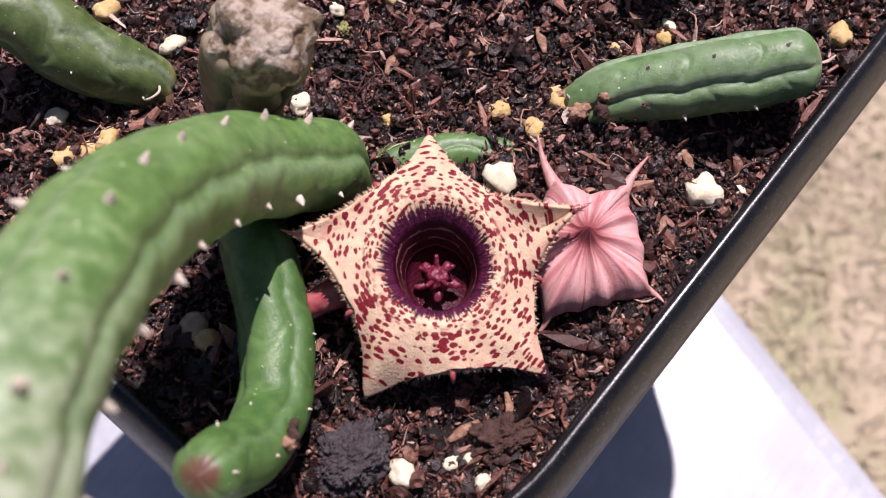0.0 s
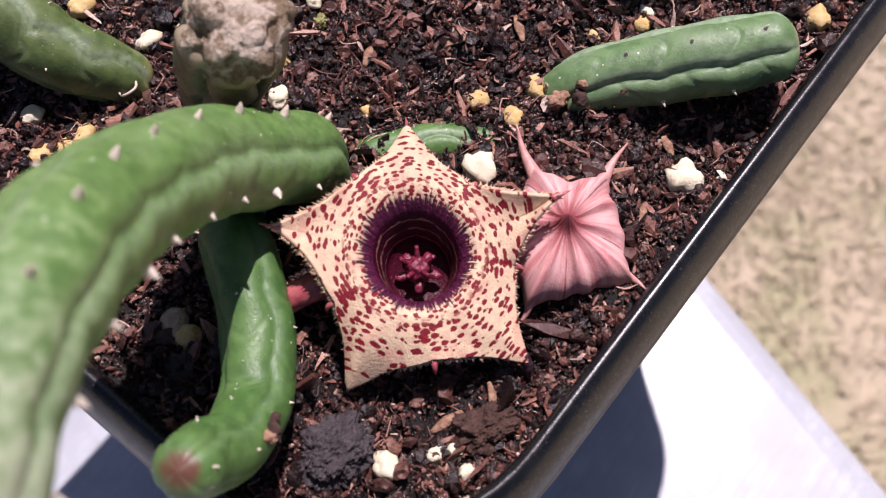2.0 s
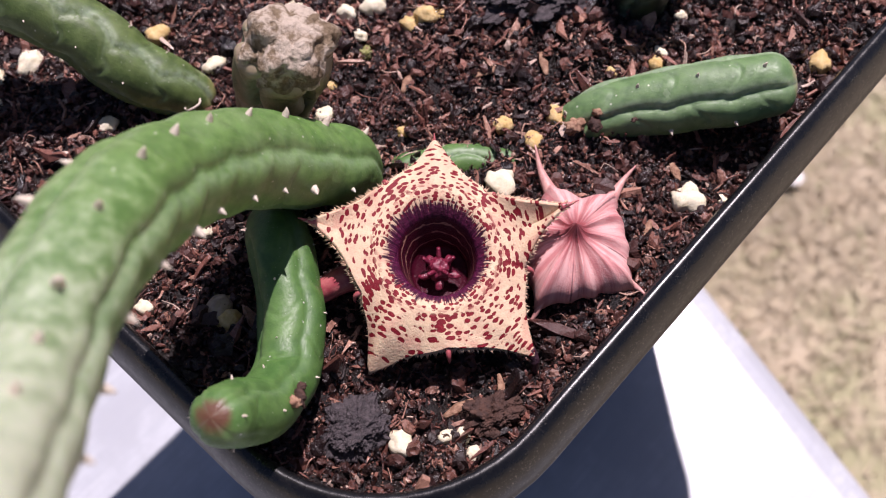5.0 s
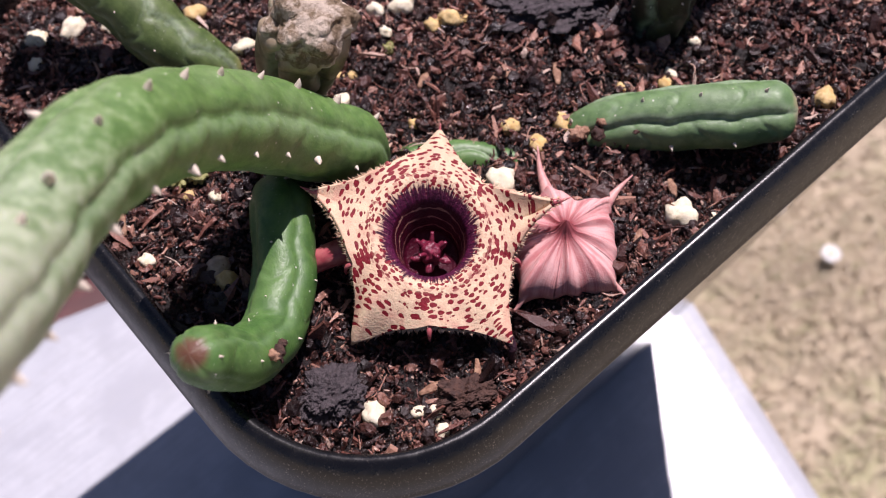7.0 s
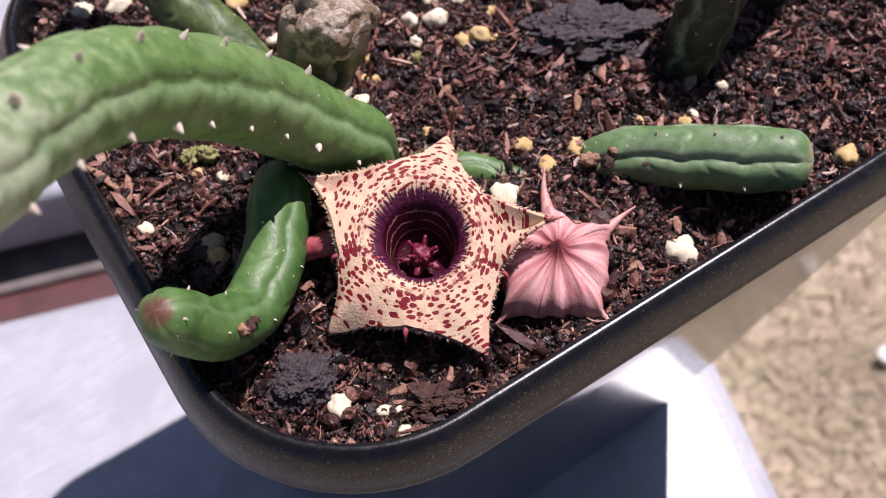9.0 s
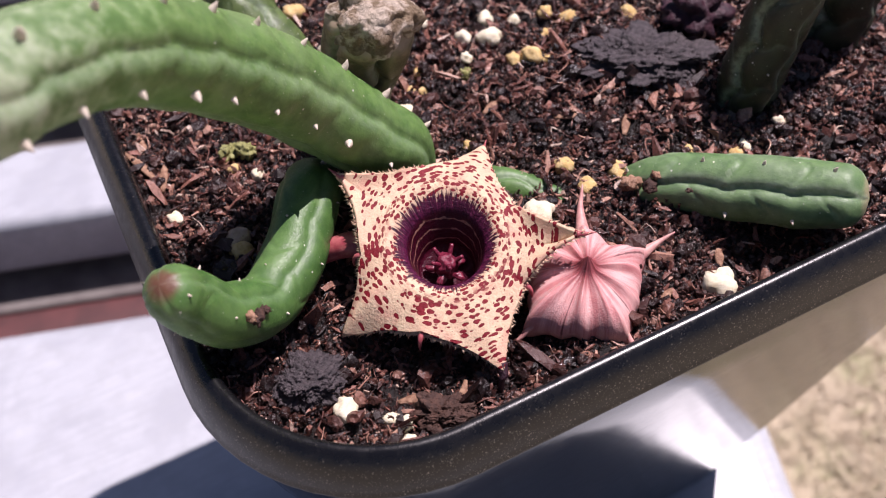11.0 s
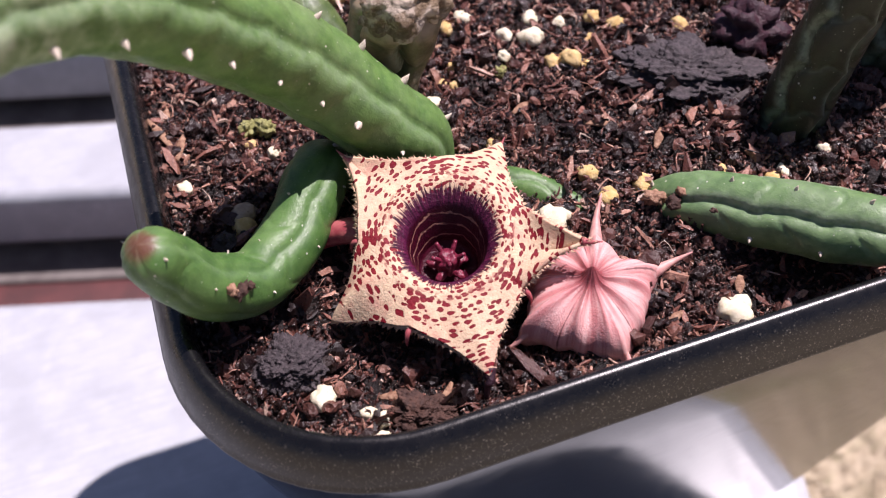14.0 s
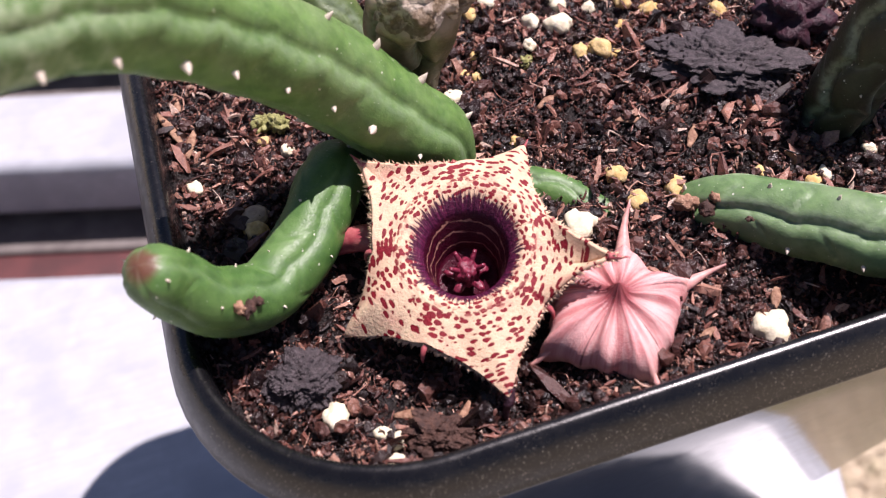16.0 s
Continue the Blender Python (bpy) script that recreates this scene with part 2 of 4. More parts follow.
def bud_material():
    n = Nodes("dusky_pink_petal")
    sep = n.t.nodes.new("ShaderNodeSeparateXYZ")
    n.t.links.new(n.uv, sep.inputs[0])
    u, v = sep.outputs[0], sep.outputs[1]
    streak = n.t.nodes.new("ShaderNodeCombineXYZ")
    n.set(streak.inputs[0], n.math("MULTIPLY", u, 0.8))
    n.set(streak.inputs[1], n.math("MULTIPLY", v, 0.12))
    s = n.noise(1.0, 5, 0.65, streak.outputs[0])
    c = n.mix(n.map(s, 0.38, 0.60), (0.53, 0.20, 0.20), (0.70, 0.40, 0.38))
    c = n.mix(n.map(v, 4.8, 0.9, 0.0, 0.9), c, (0.22, 0.03, 0.04))
    lobe = n.math("ABSOLUTE", n.math("SUBTRACT", n.math("FRACT", n.math("MULTIPLY_ADD", u, 5.0 / (2 * math.pi * 8.0), 0.5)), 0.5))
    vein = n.math("MULTIPLY", n.map(n.math("MULTIPLY_ADD", n.math("SUBTRACT", n.noise(0.9), 0.5), 0.03, lobe), 0.016, 0.004), n.map(v, 3.0, 5.0))
    c = n.mix(n.math("MULTIPLY", vein, 0.75), c, (0.10, 0.03, 0.035))
    c = n.mix(n.map(v, 8.0, 12.0, 0.0, 0.5), c, (0.62, 0.36, 0.27))
    c = n.mix(n.map(n.noise(1.4, 5), 0.6, 0.78, 0.0, 0.45), c, (0.72, 0.47, 0.40))
    n.bump(n.math("ADD", s, n.noise(4.0, 3)), 0.35, 0.0003)
    return n.out(c, 0.5, Subsurface_Weight=0.15, Subsurface_Radius=(0.0014, 0.0006, 0.0005), Subsurface_Scale=1.0)


def plain_material(name, a, b, scale=1.0, rough=0.5, bump=0.2, metal=0.0):
    n = Nodes(name)
    f = n.noise(scale, 5, 0.6)
    n.bump(n.noise(scale * 3, 4), bump, 0.0003)
    return n.out(n.mix(n.map(f, 0.3, 0.7), a, b), rough, Metallic=metal)


def crust_material():
    n = Nodes("dry_corky_skin")
    patch, fine = n.noise(0.30, 6, 0.6), n.noise(1.6, 5, 0.7)
    c = n.mix(n.map(fine, 0.3, 0.7), (0.13, 0.085, 0.045), (0.25, 0.18, 0.11))
    c = n.mix(n.map(patch, 0.44, 0.56), c, n.mix(fine, (0.40, 0.31, 0.23), (0.66, 0.56, 0.46)))
    n.bump(n.math("ADD", fine, n.math("MULTIPLY", patch, 3.0)), 0.9, 0.0006)
    return n.out(c, 0.7)


def grain_material(name, a, b, dirt):
    n = Nodes(name)
    r = n.info("ShaderNodeObjectInfo", "Random")
    f = n.noise(0.9, 5, 0.65)
    c = n.mix(n.map(f, 0.3, 0.7), a, b)
    c = n.mix(n.math("MULTIPLY", n.map(n.noise(0.5, 4), 0.5, 0.72), n.math("MULTIPLY_ADD", r, 0.8, 0.3)), c, dirt)
    n.bump(n.noise(2.4, 5, 0.7), 0.6, 0.0004)
    return n.out(c, 0.8, Subsurface_Weight=0.1, Subsurface_Radius=(0.001, 0.001, 0.0008), Subsurface_Scale=1.0)


def pot_material():
    n = Nodes("black_plastic")
    low = n.t.nodes.new("ShaderNodeAttribute")
    low.attribute_name = "skirt"
    dust = n.math("MAXIMUM", n.map(n.voronoi(1.5), 0.20, 0.11), n.math("MULTIPLY", n.map(n.voronoi(3.4), 0.27, 0.15), 0.7))
    dust = n.math("MULTIPLY", dust, n.math("MULTIPLY_ADD", low.outputs["Fac"], 0.8, n.map(n.noise(0.25, 4), 0.46, 0.7, 0.0, 0.35)))
    film = n.map(n.noise(0.18, 5, 0.65), 0.4, 0.75, 0.0, 0.25)
    c = n.mix(film, (0.005, 0.005, 0.006), (0.022, 0.021, 0.021))
    c = n.mix(n.math("MULTIPLY", low.outputs["Fac"], n.map(n.noise(0.4, 5, 0.7), 0.35, 0.65, 0.25, 0.75)), c, (0.013, 0.011, 0.010))
    c = n.mix(n.math("MULTIPLY", dust, 0.7), c, (0.30, 0.27, 0.23))
    r = n.math("MULTIPLY_ADD", low.outputs["Fac"], 0.14, n.map(n.noise(0.8, 4), 0.3, 0.7, 0.22, 0.32))
    n.bump(n.noise(2.5, 4, 0.7), 0.10, 0.0002)
    return n.out(c, n.math("MULTIPLY_ADD", dust, 0.3, r))


def pot_wall_material():
    n = Nodes("glossy_black_plastic")
    film = n.map(n.noise(0.05, 5, 0.65), 0.4, 0.75, 0.0, 0.3)
    return n.out(n.mix(film, (0.008, 0.008, 0.009), (0.03, 0.028, 0.026)), n.map(n.noise(0.4, 4), 0.3, 0.7, 0.10, 0.16))


def board_material():
    n = Nodes("weathered_white_paint")
    st = n.vec("MULTIPLY", n.mm, (0.06, 0.9, 0.9))
    g = n.noise(1.0, 6, 0.65, st)
    b = n.noise(0.05, 5)
    c = n.mix(n.map(g, 0.35, 0.7), (0.40, 0.42, 0.455), (0.49, 0.51, 0.54))
    c = n.mix(n.map(b, 0.42, 0.62, 0.0, 0.8), c, (0.35, 0.365, 0.40))
    c = n.mix(n.map(n.noise(0.16, 6, 0.7), 0.45, 0.65, 0.0, 0.6), c, (0.38, 0.395, 0.42))
    c = n.mix(n.map(n.noise(0.35, 6, 0.7), 0.62, 0.72, 0.0, 0.35), c, (0.36, 0.35, 0.34))
    n.bump(g, 0.10, 0.0003)
    return n.out(c, n.map(b, 0.35, 0.65, 0.30, 0.42))


def lawn_material():
    n = Nodes("dry_lawn")
    a, b, f = n.noise(0.009, 4, 0.55), n.noise(0.03, 4), n.noise(0.4, 5, 0.7)
    c = n.mix(n.map(f, 0.3, 0.7), (0.36, 0.295, 0.205), (0.49, 0.41, 0.30))
    c = n.mix(n.map(b, 0.42, 0.7, 0.0, 0.6), c, (0.50, 0.41, 0.29))
    c = n.mix(n.map(a, 0.50, 0.66, 0.0, 0.65), c, (0.27, 0.28, 0.14))
    n.bump(f, 0.35, 0.003)
    return n.out(c, 0.9)


def blade_material():
    n = Nodes("dry_grass")
    r = n.info("ShaderNodeNewGeometry", "Random Per Island")
    c = n.ramp(r, [(0.0, (0.39, 0.31, 0.21)), (0.4, (0.47, 0.39, 0.27)), (0.8, (0.54, 0.45, 0.32)), (1.0, (0.33, 0.33, 0.17))])
    return n.out(c, 0.7)


SOIL, CHIP = soil_material(), chip_material()
CRUMB = chip_material("peat_crumbs", [(0.0, (0.006, 0.004, 0.005)), (0.5, (0.030, 0.013, 0.011)), (0.8, (0.105, 0.042, 0.033)), (0.95, (0.22, 0.095, 0.07)), (0.99, (0.30, 0.17, 0.13))])
GREEN_ARCH = stem_material("pale_green_stem", (0.062, 0.138, 0.029), (0.115, 0.222, 0.054), (0.21, 0.31, 0.13), (0.42, 0.46, 0.34))
GREEN_BRIGHT = stem_material("bright_green_stem", (0.040, 0.108, 0.022), (0.076, 0.168, 0.038), (0.14, 0.245, 0.075), (0.12, 0.05, 0.028))
GREEN_BLUE = stem_material("dull_green_stem", (0.072, 0.145, 0.050), (0.135, 0.235, 0.090), (0.25, 0.33, 0.20), (0.30, 0.27, 0.16))
GREEN_OLIVE = stem_material("olive_green_stem", (0.050, 0.085, 0.02), (0.10, 0.15, 0.042), (0.16, 0.20, 0.08), (0.24, 0.23, 0.08))
# near-black on purpose: the shade at the back right is in this green
GREEN_SHADED = stem_material("shaded_green_stem", (0.011, 0.014, 0.006), (0.022, 0.026, 0.011), (0.05, 0.05, 0.026))
GREEN_STUMP = stem_material("browned_stem", (0.10, 0.085, 0.035), (0.20, 0.16, 0.08), (0.30, 0.24, 0.15), (0.36, 0.28, 0.19))
TOOTH = plain_material("horny_tooth", (0.50, 0.42, 0.33), (0.68, 0.60, 0.50), 2.0, 0.6)
CORK = crust_material()
COROLLA, BUD = corolla_material(), bud_material()
CROWN = plain_material("crimson_crown", (0.10, 0.006, 0.022), (0.24, 0.03, 0.06), 1.8, 0.3, 0.4)
BRISTLE = plain_material("purple_bristle", (0.05, 0.005, 0.024), (0.14, 0.02, 0.07), 2.0, 0.35)
FRINGE = plain_material("cream_fringe", (0.62, 0.40, 0.27), (0.72, 0.52, 0.36), 2.0, 0.5)
STALK = plain_material("rosy_stalk", (0.34, 0.05, 0.07), (0.48, 0.14, 0.14), 0.8, 0.3)
WITHER = plain_material("withered_petal", (0.02, 0.004, 0.012), (0.05, 0.012, 0.022), 0.8, 0.6, 0.8)
PERLITE = grain_material("cream_perlite", (0.72, 0.64, 0.44), (0.82, 0.76, 0.60), (0.40, 0.26, 0.10))
PUMICE = grain_material("ochre_pumice", (0.55, 0.36, 0.12), (0.70, 0.53, 0.27), (0.24, 0.11, 0.04))
CHAR = plain_material("black_charcoal", (0.022, 0.017, 0.020), (0.085, 0.066, 0.072), 1.6, 0.55, 1.0)
BARK = plain_material("tan_bark", (0.20, 0.095, 0.055), (0.42, 0.25, 0.16), 1.2, 0.65, 0.8)
PEAT = plain_material("brown_peat", (0.035, 0.014, 0.010), (0.085, 0.038, 0.026), 1.0, 0.75, 1.0)
POT, POT_WALL = pot_material(), pot_wall_material()
BOARD, LAWN, BLADE = board_material(), lawn_material(), blade_material()
# rail woods: their dark tones hold the shade between the slats
SHADE_WOOD = plain_material("gap_shade_wood", (0.10, 0.085, 0.08), (0.17, 0.15, 0.14), 0.08, 0.7)
RED_WOOD = plain_material("maroon_painted_wood", (0.06, 0.018, 0.018), (0.10, 0.028, 0.027), 0.1, 0.6)

# ---- lawn and bench ----
AX = radians(-17.7)                                    # the way the boards run
E1, E2 = np.array([math.cos(AX), math.sin(AX), 0]), np.array([-math.sin(AX), math.cos(AX), 0])
BENCH_END = 116.0


def along(shape):
    v, f = shape
    return v[:, :1] * E1 + v[:, 1:2] * E2 + v[:, 2:] * np.array([0, 0, 1]), f


n = 40
g = np.concatenate([-np.geomspace(60000, 60, n), np.geomspace(60, 60000, n)])
gx, gy = np.meshgrid(g + 400, g)
gz = np.array([4 * noise.noise(Vector((x, y, 0)) * 0.006) for x, y in zip(gx.ravel(), gy.ravel())])
lawn = whole("ground", (np.stack([gx.ravel(), gy.ravel(), GROUND_Z - 6 + gz], 1), grid_faces(2 * n, 2 * n, False)), LAWN, (0, 0, GROUND_Z), "dry tan lawn with sparse green patches", "lawn", kind="structure")

m = 60000
reach, bear = 1500 * rng.uniform(0, 1, m) ** 0.8, rng.uniform(0, 2 * np.pi, m)
root = np.stack([450 + reach * np.cos(bear), 80 + reach * np.sin(bear), np.full(m, GROUND_Z - 6.0)], 1)
lean = rng.normal(0, 14, (m, 2))
hgt = rng.uniform(4, 11, m)
ang = rng.uniform(0, np.pi, m)
side = np.stack([np.cos(ang), np.sin(ang), 0 * ang], 1) * rng.uniform(0.8, 1.6, m)[:, None]
tip = root + np.stack([lean[:, 0], lean[:, 1], hgt], 1)
midp = root + np.stack([lean[:, 0] * 0.35, lean[:, 1] * 0.35, hgt * 0.65], 1)
bv = np.stack([root - side, root + side, midp + side * 0.7, midp - side * 0.7, tip], 1).reshape(-1, 3)
bf = [q for i in range(m) for q in ((5 * i, 5 * i + 1, 5 * i + 2, 5 * i + 3), (5 * i + 3, 5 * i + 2, 5 * i + 4))]
whole("grass", (bv, bf), BLADE, (500, 0, GROUND_Z), "short dry straw-coloured grass blades", "grass", kind="stuff")

bench = thing("bench", (0, 0, GROUND_Z), "white-painted weathered wooden slat bench outdoors", "bench")
BB = (0, 0, GROUND_Z)
for lo, hi in ((-150, 143.5), (185.5, 222.5), (264, 301), (342, 380)):
    part("slat", along(box((-900, lo, BENCH_Z - 26), (BENCH_END + 2, hi, BENCH_Z), 9 if lo < 0 else 4)), BOARD, bench, "", BB, smooth=False)
part("rail", along(box((-900, 150, BENCH_Z - 60), (BENCH_END - 30, 168, BENCH_Z - 25), 2)), RED_WOOD, bench, "maroon painted rail", BB)
# wide dark board under the gaps, its colour standing in for shade
part("rail", along(box((-900, 174, BENCH_Z - 58), (BENCH_END - 30, 380, BENCH_Z - 32), 2)), SHADE_WOOD, bench, "wooden rail coloured dark for the shade below the slats", BB)
for x in (-840, 20):
    for y in (-120, 330):
        part("leg", along(box((x, y, GROUND_Z - 5), (x + 45, y + 45, BENCH_Z - 24), 3)), BOARD, bench, "", BB)

# ---- pot ----
SIDE, DEEP, CORNER, TAPER = 144.0, 117.0, 26.0, 0.20


def square_ring(offset, z, per=14):
    """A rounded square, pushed outwards by an offset."""
    r = max(CORNER + offset * (1.0 if offset > -3 else 0.5), 3.0)
    lo, hi, top = -offset + r, SIDE + offset - r, DEEP + offset - r
    pts = []
    for cx, cy, a0 in ((hi, top, 0), (lo, top, 90), (lo, lo, 180), (hi, lo, 270)):
        for a in np.radians(np.linspace(a0, a0 + 90, per)):
            pts.append((cx + r * math.cos(a), cy + r * math.sin(a), z))
    return np.array(pts)


def swept(profile):
    rings = [square_ring(o, z) for o, z in profile]
    k = len(rings[0])
    return np.vstack(rings), grid_faces(len(rings), k)


pot = thing("plant_pot", (63, 58, BENCH_Z), "rectangular black plastic plant pot full of dark soil", "plant pot")
PB = (63, 58, BENCH_Z)
roll = [(-2.4, -9.0), (-2.3, -2.0), (-2.15, 0.4), (-2.05, 1.5), (-1.8, 2.2), (-1.45, 2.58), (-1.0, 2.7), (-0.5, 2.55), (0.1, 2.1), (0.7, 1.4), (1.2, 0.6), (1.6, -0.3), (1.9, -1.3), (2.15, -2.3), (2.3, -3.0), (2.45, -3.3), (2.5, -3.6), (2.35, -3.95), (1.8, -4.05), (1.0, -3.95)]
rim = part("rim", swept(roll), POT, pot, "rolled black rim with specks of dust", PB)
skirt = rim.data.attributes.new("skirt", "FLOAT", "POINT")
skirt.data.foreach_set("value", np.repeat(np.array([min(max((o - 0.2) / 1.2, 0), 1) for o, _ in roll], np.float32), len(square_ring(0, 0))))
wall = [(1.0, -3.95), (0.7, -8)] + [(0.7 - TAPER * (d - 8), -d) for d in np.linspace(20, 139, 8)] + [(-26.0, BENCH_Z), (-29, BENCH_Z)]
inner = [(-29, BENCH_Z + 2)] + [(-0.9 - TAPER * (d - 8), -d) for d in np.linspace(136, 9, 6)] + [(-2.4, -9.0)]
wv, wf = swept(wall + inner)
k = len(square_ring(0, 0))
wf = wf + [tuple(range((len(wall) - 1) * k, len(wall) * k))[::-1]]
part("wall", (wv, wf), POT_WALL, pot, "", PB)

# ---- soil ----
def soil_z(x, y):
    """Height of the soil's surface."""
    p = Vector((x, y, 0))
    z = -4.0 + 1.5 * noise.noise(p * 0.045) + 1.0 * noise.noise(p * 0.16 + Vector((9, 2, 0))) + 0.75 * noise.noise(p * 0.42 + Vector((0, 7, 3)))
    z -= 3.0 * math.exp(-((x - 16) ** 2 + (y - 14) ** 2) / 260.0)
    z -= 4.6 * math.exp(-((x - 78) ** 2 + (y - 8) ** 2) / 120.0)
    z -= 4.5 * math.exp(-((x - 34.5) ** 2 + (y - 22) ** 2) / 110.0) + 4.0 * math.exp(-((x - 35.9) ** 2 + (y - 25.9) ** 2) / 40.0)
    z -= 2.5 * math.exp(-((x - 42) ** 2 + (y - 12) ** 2) / 30.0)
    z += 2.5 * math.exp(-((x - 82) ** 2 + (y - 48) ** 2) / 160.0)
    return z


def crumble(x, y):
    """Fine roughness on top of it."""
    p = Vector((x, y, 4.0))
    q = noise.noise(p * 0.33)
    return 1.5 * (0.35 - abs(q)) + 0.9 * (0.3 - abs(noise.noise(p * 0.62 + Vector((5, 1, 2))))) + 0.45 * abs(noise.noise(p * 0.9)) + 0.38 * noise.noise(p * 1.7) + 0.22 * noise.noise(p * 3.6)


nx, ny = 450, 370
sv = []
for y in np.linspace(1.5, DEEP - 1.5, ny):
    for x in np.linspace(1.5, SIDE - 1.5, nx):
        r = CORNER - 1.5
        cx, cy = min(max(x, 1.5 + r), SIDE - 1.5 - r), min(max(y, 1.5 + r), DEEP - 1.5 - r)
        dx, dy = x - cx, y - cy
        d = math.hypot(dx, dy)
        k = r / d if d > r else 1.0
        sv.append((cx + dx * k, cy + dy * k, soil_z(x, y) + crumble(x, y)))
whole("soil", (np.array(sv), grid_faces(ny, nx, False)), SOIL, (63, 58, -4), "dark moist potting soil with bark and grit", "soil", kind="structure")


def in_pot(x, y, edge=2.5):
    r = CORNER - edge
    cx, cy = np.clip(x, edge + r, SIDE - edge - r), np.clip(y, edge + r, DEEP - edge - r)
    return np.hypot(x - cx, y - cy) < r


def strewn(count, seed):
    """Random places on the soil, more of them where it is clumped."""
    g = np.random.default_rng(seed)
    x, y = g.uniform(1, SIDE - 1, count * 3), g.uniform(1, DEEP - 1, count * 3)
    ok = in_pot(x, y) & (np.hypot(x - 35.5, y - 25) > 5.2) & (np.hypot(x - 50.9, y - 14.4) > 7.2)
    x, y = x[ok], y[ok]
    keep = np.array([noise.noise(Vector((a, b, seed)) * 0.2) for a, b in zip(x, y)]) > g.uniform(-0.75, 0.35, len(x))
    x, y = x[keep][:count], y[keep][:count]
    return g, x, y, np.array([soil_z(a, b) + crumble(a, b) for a, b in zip(x, y)])


def turned(v, g, c, tip):
    a, b, t = g.uniform(0, 2 * np.pi, c), g.normal(0, tip, c), g.normal(0, tip * 1.2, c)
    for ang, (i, j) in ((t, (1, 2)), (b, (0, 2)), (a, (0, 1))):
        ca, sa = np.cos(ang)[:, None], np.sin(ang)[:, None]
        p, q = v[:, :, i].copy(), v[:, :, j].copy()
        v[:, :, i], v[:, :, j] = ca * p - sa * q, sa * p + ca * q
    return v


def shards(count, size, slim, flat, seed, lift=0.0, tip=0.5):
    """Many uneven splinters of bark lying on the soil: six-sided slips, pointed at one end."""
    g, x, y, z = strewn(count, seed)
    c = len(x)
    slip = np.array([(i, j * w, k) for i, w in ((-1, 0.7), (-0.1, 1.1), (1, 0.35)) for j in (-1, 1) for k in (-1, 1)], float)
    s = size[0] * np.exp(g.normal(0, size[1], c))
    dims = np.stack([s, s * g.uniform(*slim, c), s * g.uniform(*flat, c)], 1) * 0.5
    v = slip[None] * dims[:, None] * g.uniform(0.6, 1.25, (c, 12, 3))
    v[:, :, 2] += (v[:, :, 0] ** 2) * g.normal(0, 0.22, (c, 1)) / s[:, None] * 2
    v = turned(v, g, c, tip)
    v += np.stack([x, y, z + lift + 0.25 + s * 0.10 * g.uniform(-0.5, 2.4, c)], 1)[:, None]
    f = np.array([(0, 1, 3, 2), (8, 10, 11, 9), (0, 4, 5, 1), (2, 3, 7, 6), (0, 2, 6, 4), (1, 5, 7, 3), (4, 8, 9, 5), (6, 7, 11, 10), (4, 6, 10, 8), (5, 9, 11, 7)])
    return v.reshape(-1, 3), (f[None] + 12 * np.arange(c)[:, None, None]).reshape(-1, 4).tolist()


def crumbs(count, size, seed, detail=2):
    """Many rough little clods."""
    g, x, y, z = strewn(count, seed)
    c = len(x)
    bm = bmesh.new()
    bmesh.ops.create_icosphere(bm, subdivisions=detail, radius=1)
    ball = np.array([v.co[:] for v in bm.verts])
    f = np.array([[v.index for v in q.verts] for q in bm.faces])
    bm.free()
    s = size[0] * np.exp(g.normal(0, size[1], c))
    v = ball[None] * g.uniform(0.62, 1.2, (c, len(ball), 1)) * (s[:, None] * g.uniform(0.55, 1.2, (c, 3)))[:, None]
    v = turned(v, g, c, 1.0)
    v += np.stack([x, y, z + 0.2 + s * g.uniform(-0.3, 0.6, c)], 1)[:, None]
    return v.reshape(-1, 3), (f[None] + len(ball) * np.arange(c)[:, None, None]).reshape(-1, 3).tolist()


whole("bark_chips", join([shards(10500, (1.15, 0.5), (0.12, 0.4), (0.08, 0.3), 3, -0.1, 0.7), shards(1100, (2.6, 0.35), (0.08, 0.28), (0.06, 0.16), 4, 0.2, 0.4), shards(31000, (0.6, 0.45), (0.15, 0.6), (0.12, 0.5), 5, -0.1, 0.9)]), CHIP, (63, 58, -4), "loose dark brown bark chips and splinters on the soil", "bark chips", kind="stuff", smooth=False)
whole("soil_crumbs", join([crumbs(1800, (0.8, 0.4), 9, 2), crumbs(10500, (0.45, 0.45), 6), crumbs(40000, (0.2, 0.4), 8, 1)]), CRUMB, (63, 58, -4), "dark moist crumbs of peat on the soil", "soil crumbs", kind="stuff", smooth=False)

g = np.random.default_rng(12)
hairs = []
while len(hairs) < 1500:
    x, y = g.uniform(3, SIDE - 3), g.uniform(3, DEEP - 3)
    if not in_pot(x, y, 4):
        continue
    a, l, k = g.uniform(0, 6.3), g.uniform(1.2, 5.0), g.normal(0, 0.6)
    z = soil_z(x, y) + crumble(x, y) + 0.4
    w = g.uniform(0.5, 1.3)
    p = [(x, y, z), (x + 0.5 * l * math.cos(a), y + 0.5 * l * math.sin(a), z + g.uniform(0, 1.0)), (x + l * math.cos(a + k), y + l * math.sin(a + k), z + g.uniform(-0.3, 0.8))]
    hairs.append(tube(p, (0.08 * w, 0.12 * w, 0.05 * w), 6, 5))
whole("root_fibres", join(hairs), CHIP, (63, 58, -4), "thin dry reddish root fibres strewn over the soil", "root fibres", kind="stuff")

